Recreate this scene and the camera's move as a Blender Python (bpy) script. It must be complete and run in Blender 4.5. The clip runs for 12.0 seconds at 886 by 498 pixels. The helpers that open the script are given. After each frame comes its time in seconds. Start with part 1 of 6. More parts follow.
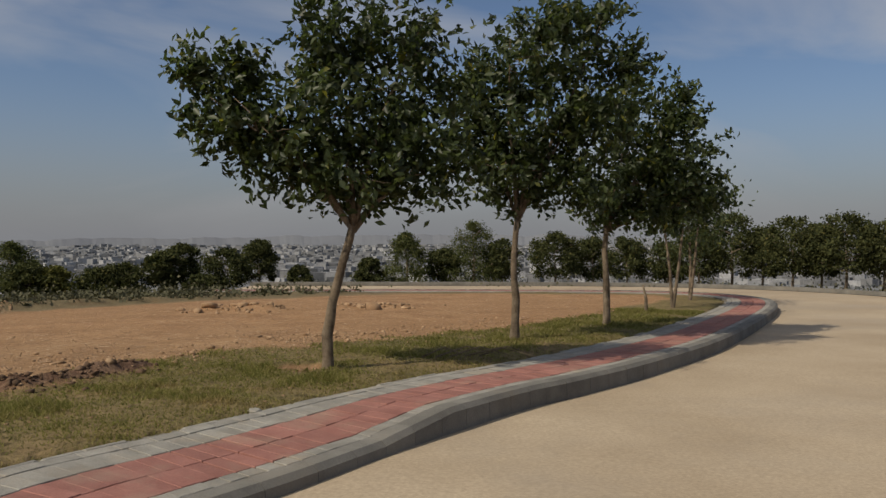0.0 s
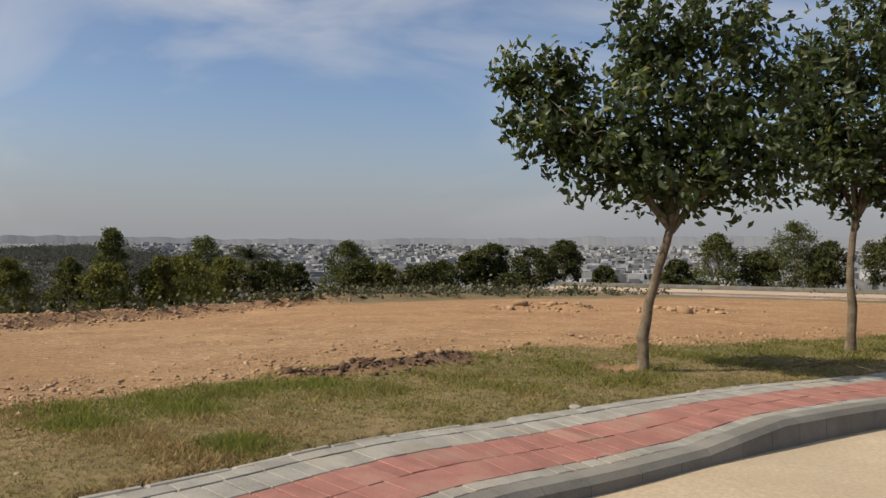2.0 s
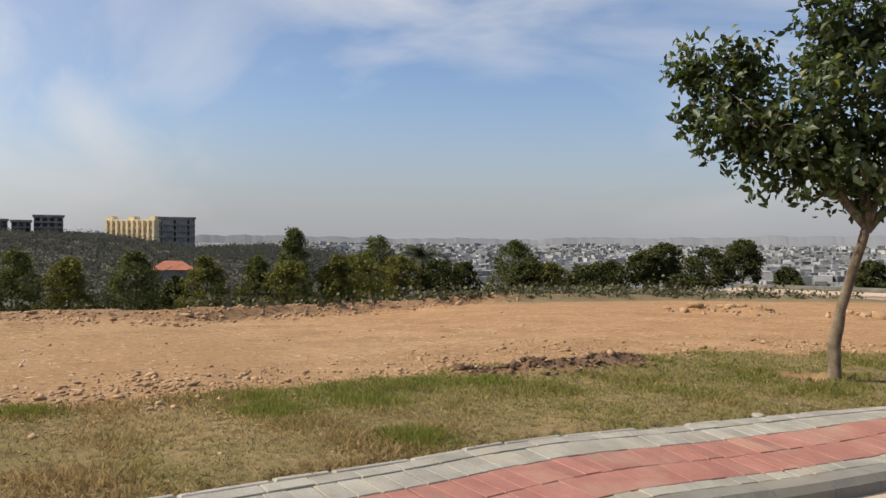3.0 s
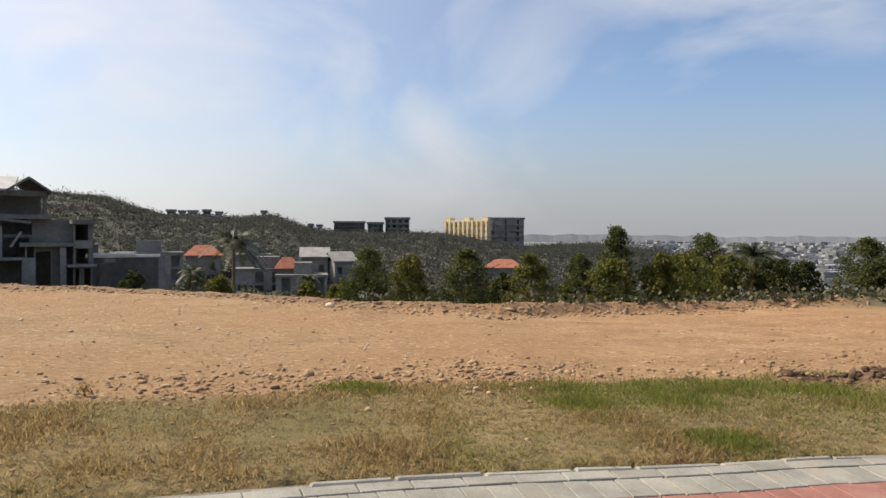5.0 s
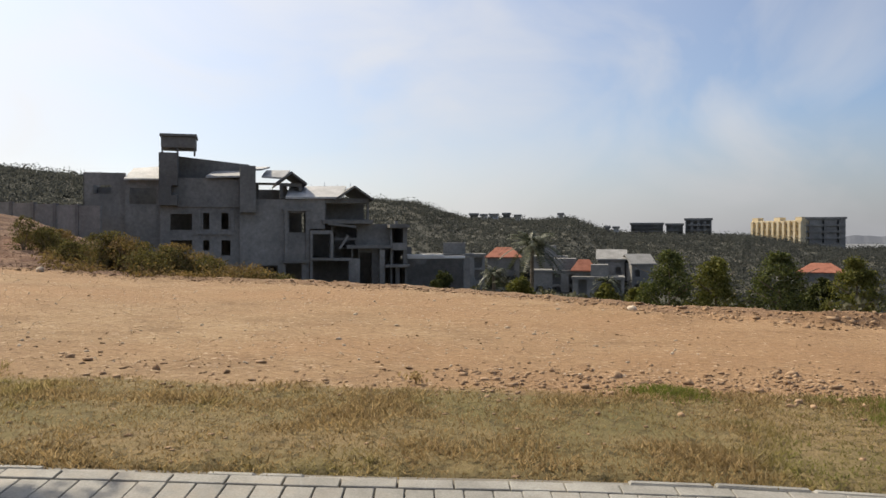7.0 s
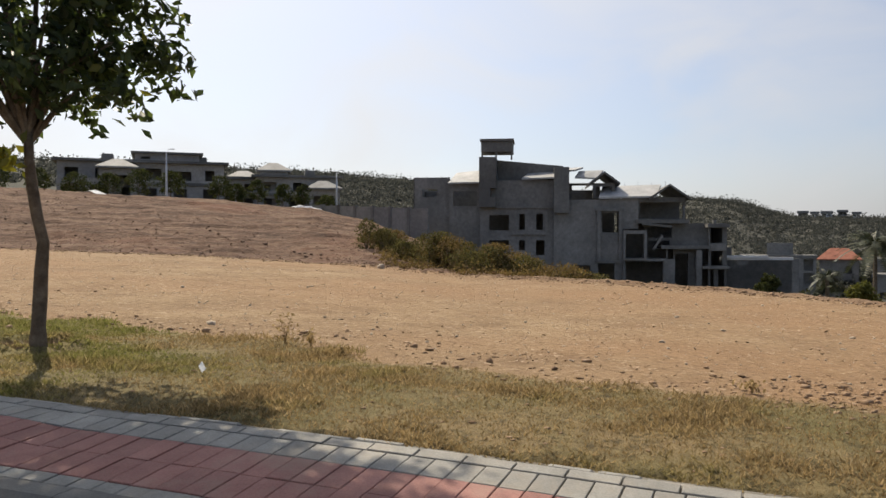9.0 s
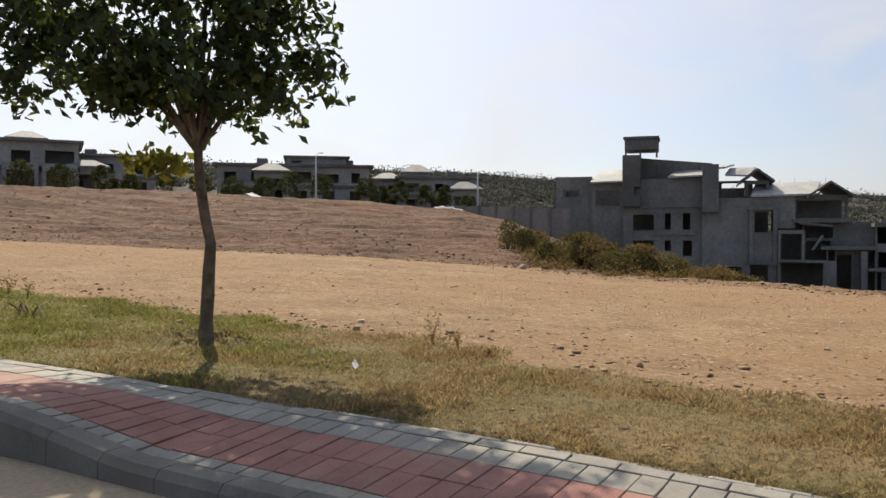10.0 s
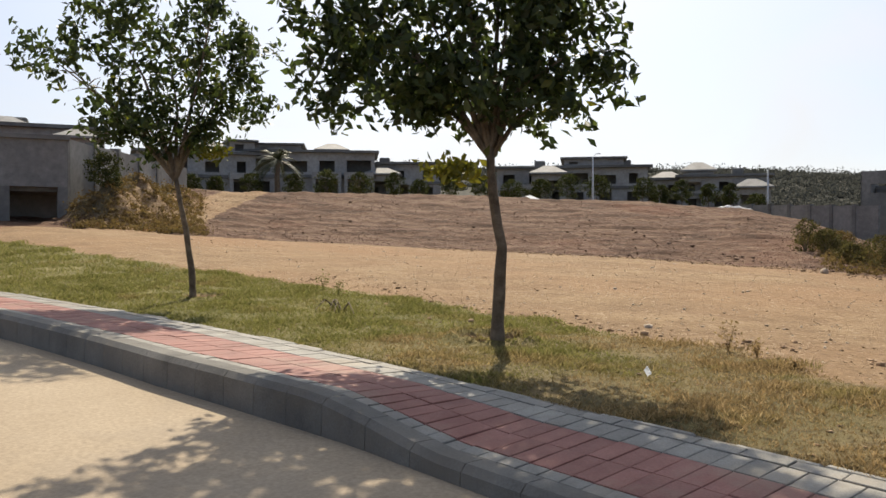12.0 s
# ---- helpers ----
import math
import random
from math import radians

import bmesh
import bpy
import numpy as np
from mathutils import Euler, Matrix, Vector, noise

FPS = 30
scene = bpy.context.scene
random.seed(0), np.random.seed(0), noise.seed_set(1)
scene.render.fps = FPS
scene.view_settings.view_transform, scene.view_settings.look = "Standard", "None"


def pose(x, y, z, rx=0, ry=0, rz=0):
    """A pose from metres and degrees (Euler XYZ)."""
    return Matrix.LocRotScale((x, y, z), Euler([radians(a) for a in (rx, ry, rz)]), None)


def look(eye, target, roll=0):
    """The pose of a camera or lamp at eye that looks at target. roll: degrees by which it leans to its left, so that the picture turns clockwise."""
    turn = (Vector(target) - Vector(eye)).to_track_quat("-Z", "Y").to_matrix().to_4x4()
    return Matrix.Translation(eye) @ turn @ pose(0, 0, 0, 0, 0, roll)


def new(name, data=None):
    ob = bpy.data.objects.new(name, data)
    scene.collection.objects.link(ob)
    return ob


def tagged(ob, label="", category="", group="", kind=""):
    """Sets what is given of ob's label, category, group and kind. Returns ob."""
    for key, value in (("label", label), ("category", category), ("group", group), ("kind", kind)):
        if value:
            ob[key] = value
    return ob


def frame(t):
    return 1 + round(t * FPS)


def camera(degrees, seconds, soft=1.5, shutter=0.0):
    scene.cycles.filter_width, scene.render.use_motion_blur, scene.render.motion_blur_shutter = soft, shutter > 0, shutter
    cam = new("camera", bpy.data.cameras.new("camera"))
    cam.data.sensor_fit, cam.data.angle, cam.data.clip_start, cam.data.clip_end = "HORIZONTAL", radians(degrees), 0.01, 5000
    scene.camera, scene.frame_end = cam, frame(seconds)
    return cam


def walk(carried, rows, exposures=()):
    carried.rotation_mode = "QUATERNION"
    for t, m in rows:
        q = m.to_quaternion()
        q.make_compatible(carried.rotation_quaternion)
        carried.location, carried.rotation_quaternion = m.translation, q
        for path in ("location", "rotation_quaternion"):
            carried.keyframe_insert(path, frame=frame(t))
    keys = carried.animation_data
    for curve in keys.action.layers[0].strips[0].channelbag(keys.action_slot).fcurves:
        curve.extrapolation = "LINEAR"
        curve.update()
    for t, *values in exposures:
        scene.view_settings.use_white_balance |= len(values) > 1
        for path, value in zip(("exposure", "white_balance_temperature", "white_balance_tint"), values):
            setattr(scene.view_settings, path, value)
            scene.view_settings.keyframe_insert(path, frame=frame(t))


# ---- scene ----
cam = camera(57.48, 12.0)
# seconds, eye x y z, yaw, pitch, roll
PATH = [
    (0.0, -0.000, -0.000, 1.500, 0.00, -0.52, 0.08),
    (0.5, -0.041, -0.010, 1.501, 4.96, -0.49, -0.00),
    (1.0, -0.083, -0.035, 1.500, 9.92, -0.47, -0.14),
    (1.5, -0.118, -0.071, 1.500, 15.26, -0.52, -0.26),
    (2.0, -0.153, -0.116, 1.498, 21.17, -0.50, -0.31),
    (2.5, -0.181, -0.147, 1.499, 26.61, -0.52, -0.37),
    (3.0, -0.181, -0.176, 1.500, 32.93, -0.61, -0.36),
    (5.0, -0.062, -0.098, 1.464, 55.74, -0.77, -0.12),
    (5.5, -0.026, -0.144, 1.471, 61.04, -0.71, -0.04),
    (6.0, 0.002, -0.197, 1.478, 65.95, -0.69, -0.03),
    (6.5, 0.028, -0.244, 1.479, 71.44, -0.66, 0.00),
    (8.5, 0.087, -0.405, 1.483, 91.92, -0.67, -0.07),
    (9.0, 0.089, -0.442, 1.487, 98.29, -0.66, -0.06),
    (9.5, 0.088, -0.474, 1.490, 103.22, -0.65, -0.06),
    (10.0, 0.088, -0.516, 1.496, 108.19, -0.66, -0.07),
    (10.5, 0.089, -0.563, 1.503, 113.68, -0.65, -0.06),
    (11.0, 0.099, -0.604, 1.509, 118.44, -0.64, -0.09),
    (11.5, 0.119, -0.634, 1.515, 123.73, -0.64, -0.02),
    (12.0, 0.133, -0.651, 1.520, 127.53, -0.60, -0.02),
]
EXPOSURES = [(0.0, -0.5), (1.0, -0.3), (2.5, 0.25), (3.2, 0.38), (5.5, 0.42), (6.5, 0.34), (8.5, 0.15), (9.5, 0.15), (12.0, 0.28)]
walk(cam, [(t, pose(x, y, z, 90 + pitch, roll, yaw)) for t, x, y, z, yaw, pitch, roll in PATH], EXPOSURES)

# ---- sky, sun ----
SUN_AZ, SUN_EL = 125.0, 45.0          # degrees, counter-clockwise from +y
world = bpy.data.worlds.new("sky")
scene.world = world
world.use_nodes = True
wn, wl = world.node_tree.nodes, world.node_tree.links
sky = wn.new("ShaderNodeTexSky")
sky.sky_type, sky.sun_disc = "NISHITA", False
sky.sun_elevation, sky.sun_rotation = radians(SUN_EL), radians(-SUN_AZ)
sky.altitude, sky.air_density, sky.dust_density, sky.ozone_density = 500, 1.0, 2.0, 2.0
tc = wn.new("ShaderNodeTexCoord")
mp = wn.new("ShaderNodeMapping")
mp.inputs["Rotation"].default_value = (0.25, 0.35, 0.9)
mp.inputs["Scale"].default_value = (1.0, 3.2, 5.0)
wl.new(tc.outputs["Generated"], mp.inputs["Vector"])
cn = wn.new("ShaderNodeTexNoise")
cn.inputs["Scale"].default_value, cn.inputs["Detail"].default_value, cn.inputs["Roughness"].default_value, cn.inputs["Distortion"].default_value = 1.3, 7, 0.5, 0.7
wl.new(mp.outputs[0], cn.inputs["Vector"])
cr = wn.new("ShaderNodeMapRange")
cr.inputs[1].default_value, cr.inputs[2].default_value, cr.inputs[3].default_value, cr.inputs[4].default_value = 0.44, 0.74, 0.0, 0.72
wl.new(cn.outputs["Fac"], cr.inputs[0])
mixc = wn.new("ShaderNodeMixRGB")
mixc.inputs[2].default_value = (8.2, 8.0, 7.9, 1)
wl.new(cr.outputs[0], mixc.inputs[0])
blue = wn.new("ShaderNodeMixRGB")
blue.blend_type, blue.inputs[0].default_value, blue.inputs[2].default_value = "MULTIPLY", 1.0, (1.22, 1.24, 1.33, 1)
wl.new(sky.outputs[0], blue.inputs[1])
wl.new(blue.outputs[0], mixc.inputs[1])
sp = wn.new("ShaderNodeSeparateXYZ")
wl.new(tc.outputs["Generated"], sp.inputs[0])
hz = wn.new("ShaderNodeMapRange")
hz.interpolation_type = "SMOOTHSTEP"
hz.inputs[1].default_value, hz.inputs[2].default_value, hz.inputs[3].default_value, hz.inputs[4].default_value = -0.02, 0.2, 0.85, 0.0
wl.new(sp.outputs["Z"], hz.inputs[0])
mixh = wn.new("ShaderNodeMixRGB")
toward = wn.new("ShaderNodeVectorMath")
toward.operation = "DOT_PRODUCT"
toward.inputs[1].default_value = (-math.sin(radians(SUN_AZ)) * math.cos(radians(SUN_EL)), math.cos(radians(SUN_AZ)) * math.cos(radians(SUN_EL)), math.sin(radians(SUN_EL)))
wl.new(tc.outputs["Generated"], toward.inputs[0])
glow = wn.new("ShaderNodeMapRange")
glow.interpolation_type = "SMOOTHSTEP"
glow.inputs[1].default_value, glow.inputs[2].default_value = 0.15, 0.95
wl.new(toward.outputs["Value"], glow.inputs[0])
hazec = wn.new("ShaderNodeMixRGB")
hazec.inputs[1].default_value, hazec.inputs[2].default_value = (4.0, 4.05, 4.35, 1), (12.5, 12.4, 12.3, 1)
wl.new(glow.outputs[0], hazec.inputs[0])
wl.new(hazec.outputs[0], mixh.inputs[2])
hz2 = wn.new("ShaderNodeMath")
hz2.operation = "MAXIMUM"
wl.new(hz.outputs[0], hz2.inputs[0])
g2 = wn.new("ShaderNodeMapRange")
g2.inputs[1].default_value, g2.inputs[2].default_value, g2.inputs[3].default_value, g2.inputs[4].default_value = 0.2, 0.97, 0.0, 0.6
wl.new(toward.outputs["Value"], g2.inputs[0])
wl.new(g2.outputs[0], hz2.inputs[1])
wl.new(hz2.outputs[0], mixh.inputs[0])
wl.new(mixc.outputs[0], mixh.inputs[1])
bg = wn["Background"]
bg.inputs["Strength"].default_value = 0.079
wl.new(mixh.outputs[0], bg.inputs["Color"])
sun = new("sun", bpy.data.lights.new("sun", "SUN"))
sun.data.energy, sun.data.angle, sun.data.color = 4.9, radians(0.6), (1.0, 0.89, 0.72)
_a, _e = radians(SUN_AZ), radians(SUN_EL)
SUN_DIR = Vector((-math.sin(_a) * math.cos(_e), math.cos(_a) * math.cos(_e), math.sin(_e)))
sun.matrix_world = look((0, 0, 60), Vector((0, 0, 60)) - SUN_DIR)


# ---- materials ----
def ramp(nt, fac, stops):
    r = nt.nodes.new("ShaderNodeValToRGB")
    e = r.color_ramp.elements
    while len(e) < len(stops):
        e.new(0.5)
    for el, (p, c) in zip(e, stops):
        el.position, el.color = p, (*c, 1)
    nt.links.new(fac, r.inputs[0])
    return r.outputs[0]


def noise_tex(nt, vec, scale, detail=5, rough=0.6):
    n = nt.nodes.new("ShaderNodeTexNoise")
    n.inputs["Scale"].default_value, n.inputs["Detail"].default_value, n.inputs["Roughness"].default_value = scale, detail, rough
    nt.links.new(vec, n.inputs["Vector"])
    return n.outputs["Fac"]


def mixed(nt, fac, a, b, mode="MIX"):
    m = nt.nodes.new("ShaderNodeMixRGB")
    m.blend_type = mode
    for sock, v in zip(m.inputs, (fac, a, b)):
        if isinstance(v, bpy.types.NodeSocket):
            nt.links.new(v, sock)
        elif isinstance(v, (int, float)):
            sock.default_value = v
        else:
            sock.default_value = (*v, 1)
    return m.outputs[0]


def base_material(name, rough=0.9, metal=0.0, spec=0.25):
    m = bpy.data.materials.new(name)
    m.use_nodes = True
    b = m.node_tree.nodes["Principled BSDF"]
    b.inputs["Roughness"].default_value, b.inputs["Metallic"].default_value = rough, metal
    b.inputs["Specular IOR Level"].default_value = spec
    return m, m.node_tree, b


def coords(nt):
    return nt.nodes.new("ShaderNodeNewGeometry").outputs["Position"]


def bumped(nt, b, height, strength, dist):
    n = nt.nodes.new("ShaderNodeBump")
    n.inputs["Strength"].default_value, n.inputs["Distance"].default_value = strength, dist
    nt.links.new(height, n.inputs["Height"])
    nt.links.new(n.outputs[0], b.inputs["Normal"])


def rough_mat(name, dark, light, scale, fine=None, stain=None, vary=0.0, bump=0.4, dist=0.01, rough=0.9, metal=0.0, island=False, spec=0.25):
    """Two colours over coarse and fine noise, stains, and a little change from piece to piece."""
    m, nt, b = base_material(name, rough, metal, spec)
    p = coords(nt)
    f = noise_tex(nt, p, scale)
    col = ramp(nt, f, [(0.32, dark), (0.68, light)])
    g = noise_tex(nt, p, fine or scale * 9, 6, 0.7)
    col = mixed(nt, 0.5, col, ramp(nt, g, [(0.3, (0.3, 0.3, 0.3)), (0.7, (0.72, 0.72, 0.72))]), "OVERLAY")
    if stain:
        s = noise_tex(nt, p, scale * 0.35, 6, 0.7)
        col = mixed(nt, ramp(nt, s, [(0.5, (0, 0, 0)), (0.72, (0.8, 0.8, 0.8))]), col, stain)
    if vary:
        if island:
            r = nt.nodes.new("ShaderNodeNewGeometry").outputs["Random Per Island"]
        else:
            r = nt.nodes.new("ShaderNodeObjectInfo").outputs["Random"]
        col = mixed(nt, 1.0, col, ramp(nt, r, [(0.0, (1 - vary,) * 3), (1.0, (1.0,) * 3)]), "MULTIPLY")
    nt.links.new(col, b.inputs["Base Color"])
    bumped(nt, b, g, bump, dist)
    return m


M = {}
M["road"] = rough_mat("road_surface", (0.33, 0.26, 0.178), (0.43, 0.35, 0.25), 0.35, 30, stain=(0.30, 0.26, 0.21), bump=0.35, dist=0.006, rough=0.9, spec=0.2)
M["kerb"] = rough_mat("kerb_concrete", (0.12, 0.114, 0.1), (0.21, 0.2, 0.175), 2.0, 60, stain=(0.19, 0.165, 0.13), spec=0.5, vary=0.1, bump=0.5)
M["grey_paver"] = rough_mat("grey_paver", (0.23, 0.218, 0.19), (0.34, 0.325, 0.285), 4.0, 70, stain=(0.36, 0.30, 0.225), vary=0.18, rough=0.72, spec=0.3)
M["red_paver"] = rough_mat("red_paver", (0.27, 0.118, 0.094), (0.36, 0.168, 0.134), 4.0, 70, stain=(0.34, 0.235, 0.175), vary=0.2, rough=0.72, spec=0.3)
M["mortar"] = rough_mat("paver_joint", (0.13, 0.115, 0.09), (0.22, 0.195, 0.155), 6.0)
M["grey_joined"] = rough_mat("grey_paver_far", (0.23, 0.218, 0.19), (0.34, 0.325, 0.285), 4.0, 70, stain=(0.36, 0.30, 0.225), vary=0.18, rough=0.72, spec=0.3, island=True)
M["red_joined"] = rough_mat("red_paver_far", (0.27, 0.118, 0.094), (0.36, 0.168, 0.134), 4.0, 70, stain=(0.34, 0.235, 0.175), vary=0.2, rough=0.72, spec=0.3, island=True)
M["bark"] = rough_mat("bark", (0.10, 0.075, 0.05), (0.24, 0.19, 0.135), 7.0, 60, stain=(0.07, 0.055, 0.04), bump=0.9, dist=0.02)
M["rock"] = rough_mat("dirt_clod", (0.27, 0.165, 0.09), (0.46, 0.315, 0.19), 2.0, 40, vary=0.3, island=True, bump=0.6)
M["soil"] = rough_mat("dug_soil", (0.10, 0.06, 0.036), (0.21, 0.135, 0.085), 3.0, 40, vary=0.5, island=True, bump=0.6)
M["field_soil"] = rough_mat("turned_soil", (0.15, 0.09, 0.06), (0.30, 0.195, 0.13), 1.0, 30, vary=0.4, island=True, bump=0.6)
M["pale_rock"] = rough_mat("pale_stone", (0.40, 0.32, 0.235), (0.56, 0.46, 0.345), 2.0, 40, bump=0.5)
M["concrete"] = rough_mat("raw_concrete", (0.13, 0.125, 0.115), (0.22, 0.215, 0.20), 0.25, 3.0, stain=(0.10, 0.10, 0.098), bump=0.3, dist=0.02)
M["plaster"] = rough_mat("grey_plaster", (0.17, 0.165, 0.155), (0.28, 0.27, 0.25), 0.3, 3.0, stain=(0.14, 0.14, 0.135), bump=0.25, dist=0.02)
M["villa_wall"] = rough_mat("villa_plaster", (0.27, 0.255, 0.235), (0.40, 0.38, 0.35), 0.3, 3.0, stain=(0.22, 0.21, 0.2), bump=0.25, dist=0.02)
M["dark_void"] = rough_mat("unlit_room", (0.03, 0.03, 0.03), (0.05, 0.05, 0.05), 1.0)
M["tin"] = rough_mat("pale_roof_sheet", (0.32, 0.315, 0.3), (0.5, 0.49, 0.47), 0.6, 8.0, bump=0.2, rough=0.6)
M["roof_grey"] = rough_mat("grey_roof_tile", (0.2, 0.195, 0.185), (0.31, 0.305, 0.29), 0.6, 8.0, bump=0.2, rough=0.7)
M["brick"] = rough_mat("brickwork", (0.16, 0.07, 0.05), (0.26, 0.13, 0.09), 1.2, 12.0)
M["red_roof"] = rough_mat("red_roof_tile", (0.22, 0.08, 0.05), (0.34, 0.14, 0.09), 0.8, 9.0)
M["cream"] = rough_mat("yellow_render", (0.62, 0.50, 0.31), (0.74, 0.63, 0.43), 0.2, 2.0)
M["white_wall"] = rough_mat("white_render", (0.55, 0.55, 0.55), (0.75, 0.74, 0.72), 0.2, 2.0)
# Haze over the distance is mixed into these pale grey-blue wall colours.
M["city"] = rough_mat("hazed_city_walls", (0.20, 0.208, 0.22), (0.48, 0.48, 0.48), 0.02, 0.3, vary=0.66, island=True)
M["metal"] = rough_mat("galvanised_steel", (0.45, 0.46, 0.47), (0.62, 0.63, 0.64), 4.0, rough=0.5, metal=0.4)
M["litter"] = rough_mat("white_litter", (0.7, 0.7, 0.68), (0.82, 0.82, 0.8), 5.0)


def leaf_mat(name, dark, light, yellow, transl=0.25, rough=0.55, spec=0.35, through_tint=(1.3, 1.35, 0.8)):
    m, nt, b = base_material(name, rough, 0.0, spec)
    r = nt.nodes.new("ShaderNodeNewGeometry").outputs["Random Per Island"]
    col = ramp(nt, r, [(0.0, dark), (0.72, light), (0.97, light), (1.0, yellow)])
    n = noise_tex(nt, coords(nt), 0.9, 4)
    col = mixed(nt, 0.55, col, ramp(nt, n, [(0.3, (0.3, 0.3, 0.3)), (0.7, (0.68, 0.68, 0.66))]), "OVERLAY")
    nt.links.new(col, b.inputs["Base Color"])
    t = nt.nodes.new("ShaderNodeBsdfTranslucent")
    nt.links.new(mixed(nt, 1.0, col, through_tint, "MULTIPLY"), t.inputs["Color"])
    mix = nt.nodes.new("ShaderNodeMixShader")
    mix.inputs[0].default_value = transl
    out = nt.nodes["Material Output"]
    nt.links.new(b.outputs[0], mix.inputs[1])
    nt.links.new(t.outputs[0], mix.inputs[2])
    nt.links.new(mix.outputs[0], out.inputs["Surface"])
    return m


M["leaf"] = leaf_mat("street_tree_leaf", (0.020, 0.032, 0.013), (0.075, 0.10, 0.038), (0.20, 0.19, 0.03), 0.46, 0.45, 0.4)
M["yellow_leaf"] = leaf_mat("yellowing_leaf", (0.10, 0.11, 0.02), (0.24, 0.22, 0.03), (0.3, 0.25, 0.03))
M["conifer_leaf"] = leaf_mat("conifer_leaf", (0.03, 0.042, 0.016), (0.11, 0.12, 0.045), (0.17, 0.15, 0.05), 0.25, 0.8, 0.1)
M["broad_leaf"] = leaf_mat("broad_leaf", (0.024, 0.032, 0.014), (0.078, 0.084, 0.032), (0.15, 0.13, 0.045), 0.2, 0.8, 0.1)
M["shrub_leaf"] = leaf_mat("shrub_leaf", (0.065, 0.062, 0.028), (0.16, 0.135, 0.065), (0.24, 0.165, 0.085), 0.25, 0.9, 0.05)
# Yellow-green foliage, with front-lit brightness put into the leaf colour.
M["front_lit_leaf"] = leaf_mat("yellow_green_leaf", (0.065, 0.072, 0.02), (0.15, 0.145, 0.042), (0.22, 0.18, 0.05), 0.25, 0.75, 0.15)
M["weed_leaf"] = leaf_mat("dry_weed", (0.13, 0.09, 0.045), (0.25, 0.175, 0.09), (0.30, 0.17, 0.09), 0.25, 0.95, 0.05)
# Leaf colour lifted to a bluish grey that stands in for distant haze.
M["plain_tree"] = leaf_mat("haze_tinted_tree", (0.10, 0.108, 0.108), (0.14, 0.148, 0.145), (0.15, 0.155, 0.15), 0.4, 1.0, 0.0, (1, 1, 1))
M["scrub"] = leaf_mat("dry_scrub", (0.07, 0.072, 0.045), (0.125, 0.12, 0.08), (0.16, 0.135, 0.085), 0.1, 0.95, 0.05)
# Far scrub and ridge trees: haze is put in as a greyed leaf colour.
M["hazed_scrub"] = leaf_mat("hill_scrub", (0.060, 0.064, 0.058), (0.092, 0.095, 0.084), (0.12, 0.112, 0.095), 0.5, 1.0, 0.0, (1, 1, 1))
M["palm_leaf"] = leaf_mat("palm_frond", (0.03, 0.038, 0.02), (0.085, 0.092, 0.048), (0.17, 0.145, 0.075), 0.12)


def grass_material():
    m, nt, b = base_material("grass_blade", 0.85, 0.0, 0.1)
    p = coords(nt)
    r = nt.nodes.new("ShaderNodeNewGeometry").outputs["Random Per Island"]
    straw = ramp(nt, r, [(0.0, (0.19, 0.135, 0.058)), (0.6, (0.33, 0.235, 0.11)), (1.0, (0.46, 0.34, 0.18))])
    green = ramp(nt, r, [(0.0, (0.125, 0.132, 0.034)), (0.6, (0.23, 0.222, 0.066)), (1.0, (0.34, 0.295, 0.125))])
    sep = nt.nodes.new("ShaderNodeSeparateXYZ")
    nt.links.new(p, sep.inputs[0])
    away = nt.nodes.new("ShaderNodeMath")
    away.operation = "SUBTRACT"
    nt.links.new(sep.outputs["Y"], away.inputs[0])
    away.inputs[1].default_value = 0.5
    ab = nt.nodes.new("ShaderNodeMath")
    ab.operation = "ABSOLUTE"
    nt.links.new(away.outputs[0], ab.inputs[0])
    lush = nt.nodes.new("ShaderNodeMapRange")
    lush.inputs[1].default_value, lush.inputs[2].default_value, lush.inputs[3].default_value, lush.inputs[4].default_value = 2.0, 8.0, -0.12, 0.16
    nt.links.new(ab.outputs[0], lush.inputs[0])
    mix = nt.nodes.new("ShaderNodeMath")
    mix.operation = "ADD"
    nt.links.new(noise_tex(nt, p, 0.55, 5, 0.65), mix.inputs[0])
    nt.links.new(lush.outputs[0], mix.inputs[1])
    col = mixed(nt, ramp(nt, mix.outputs[0], [(0.44, (0, 0, 0)), (0.6, (1, 1, 1))]), straw, green)
    nt.links.new(col, b.inputs["Base Color"])
    t = nt.nodes.new("ShaderNodeBsdfTranslucent")
    nt.links.new(col, t.inputs["Color"])
    ms = nt.nodes.new("ShaderNodeMixShader")
    ms.inputs[0].default_value = 0.52
    nt.links.new(b.outputs[0], ms.inputs[1])
    nt.links.new(t.outputs[0], ms.inputs[2])
    nt.links.new(ms.outputs[0], nt.nodes["Material Output"].inputs["Surface"])
    return m


M["grass_blade"] = grass_material()


# ---- building helpers ----
def mesh_of(name, verts, faces, mats, index=None, smooth=False):
    me = bpy.data.meshes.new(name)
    if isinstance(faces, np.ndarray):
        k = faces.shape[1]
        me.vertices.add(len(verts))
        me.vertices.foreach_set("co", np.asarray(verts, np.float32).ravel())
        me.loops.add(faces.size)
        me.loops.foreach_set("vertex_index", faces.astype(np.int32).ravel())
        me.polygons.add(len(faces))
        me.polygons.foreach_set("loop_start", np.arange(0, faces.size, k, dtype=np.int32))
        me.update(calc_edges=True)
    else:
        me.from_pydata([tuple(v) for v in verts], [], [tuple(f) for f in faces])
    for m in (mats if isinstance(mats, (list, tuple)) else [mats]):
        me.materials.append(m)
    if index is not None:
        me.polygons.foreach_set("material_index", index)
    if smooth:
        me.polygons.foreach_set("use_smooth", [True] * len(me.polygons))
    me.update()
    return me


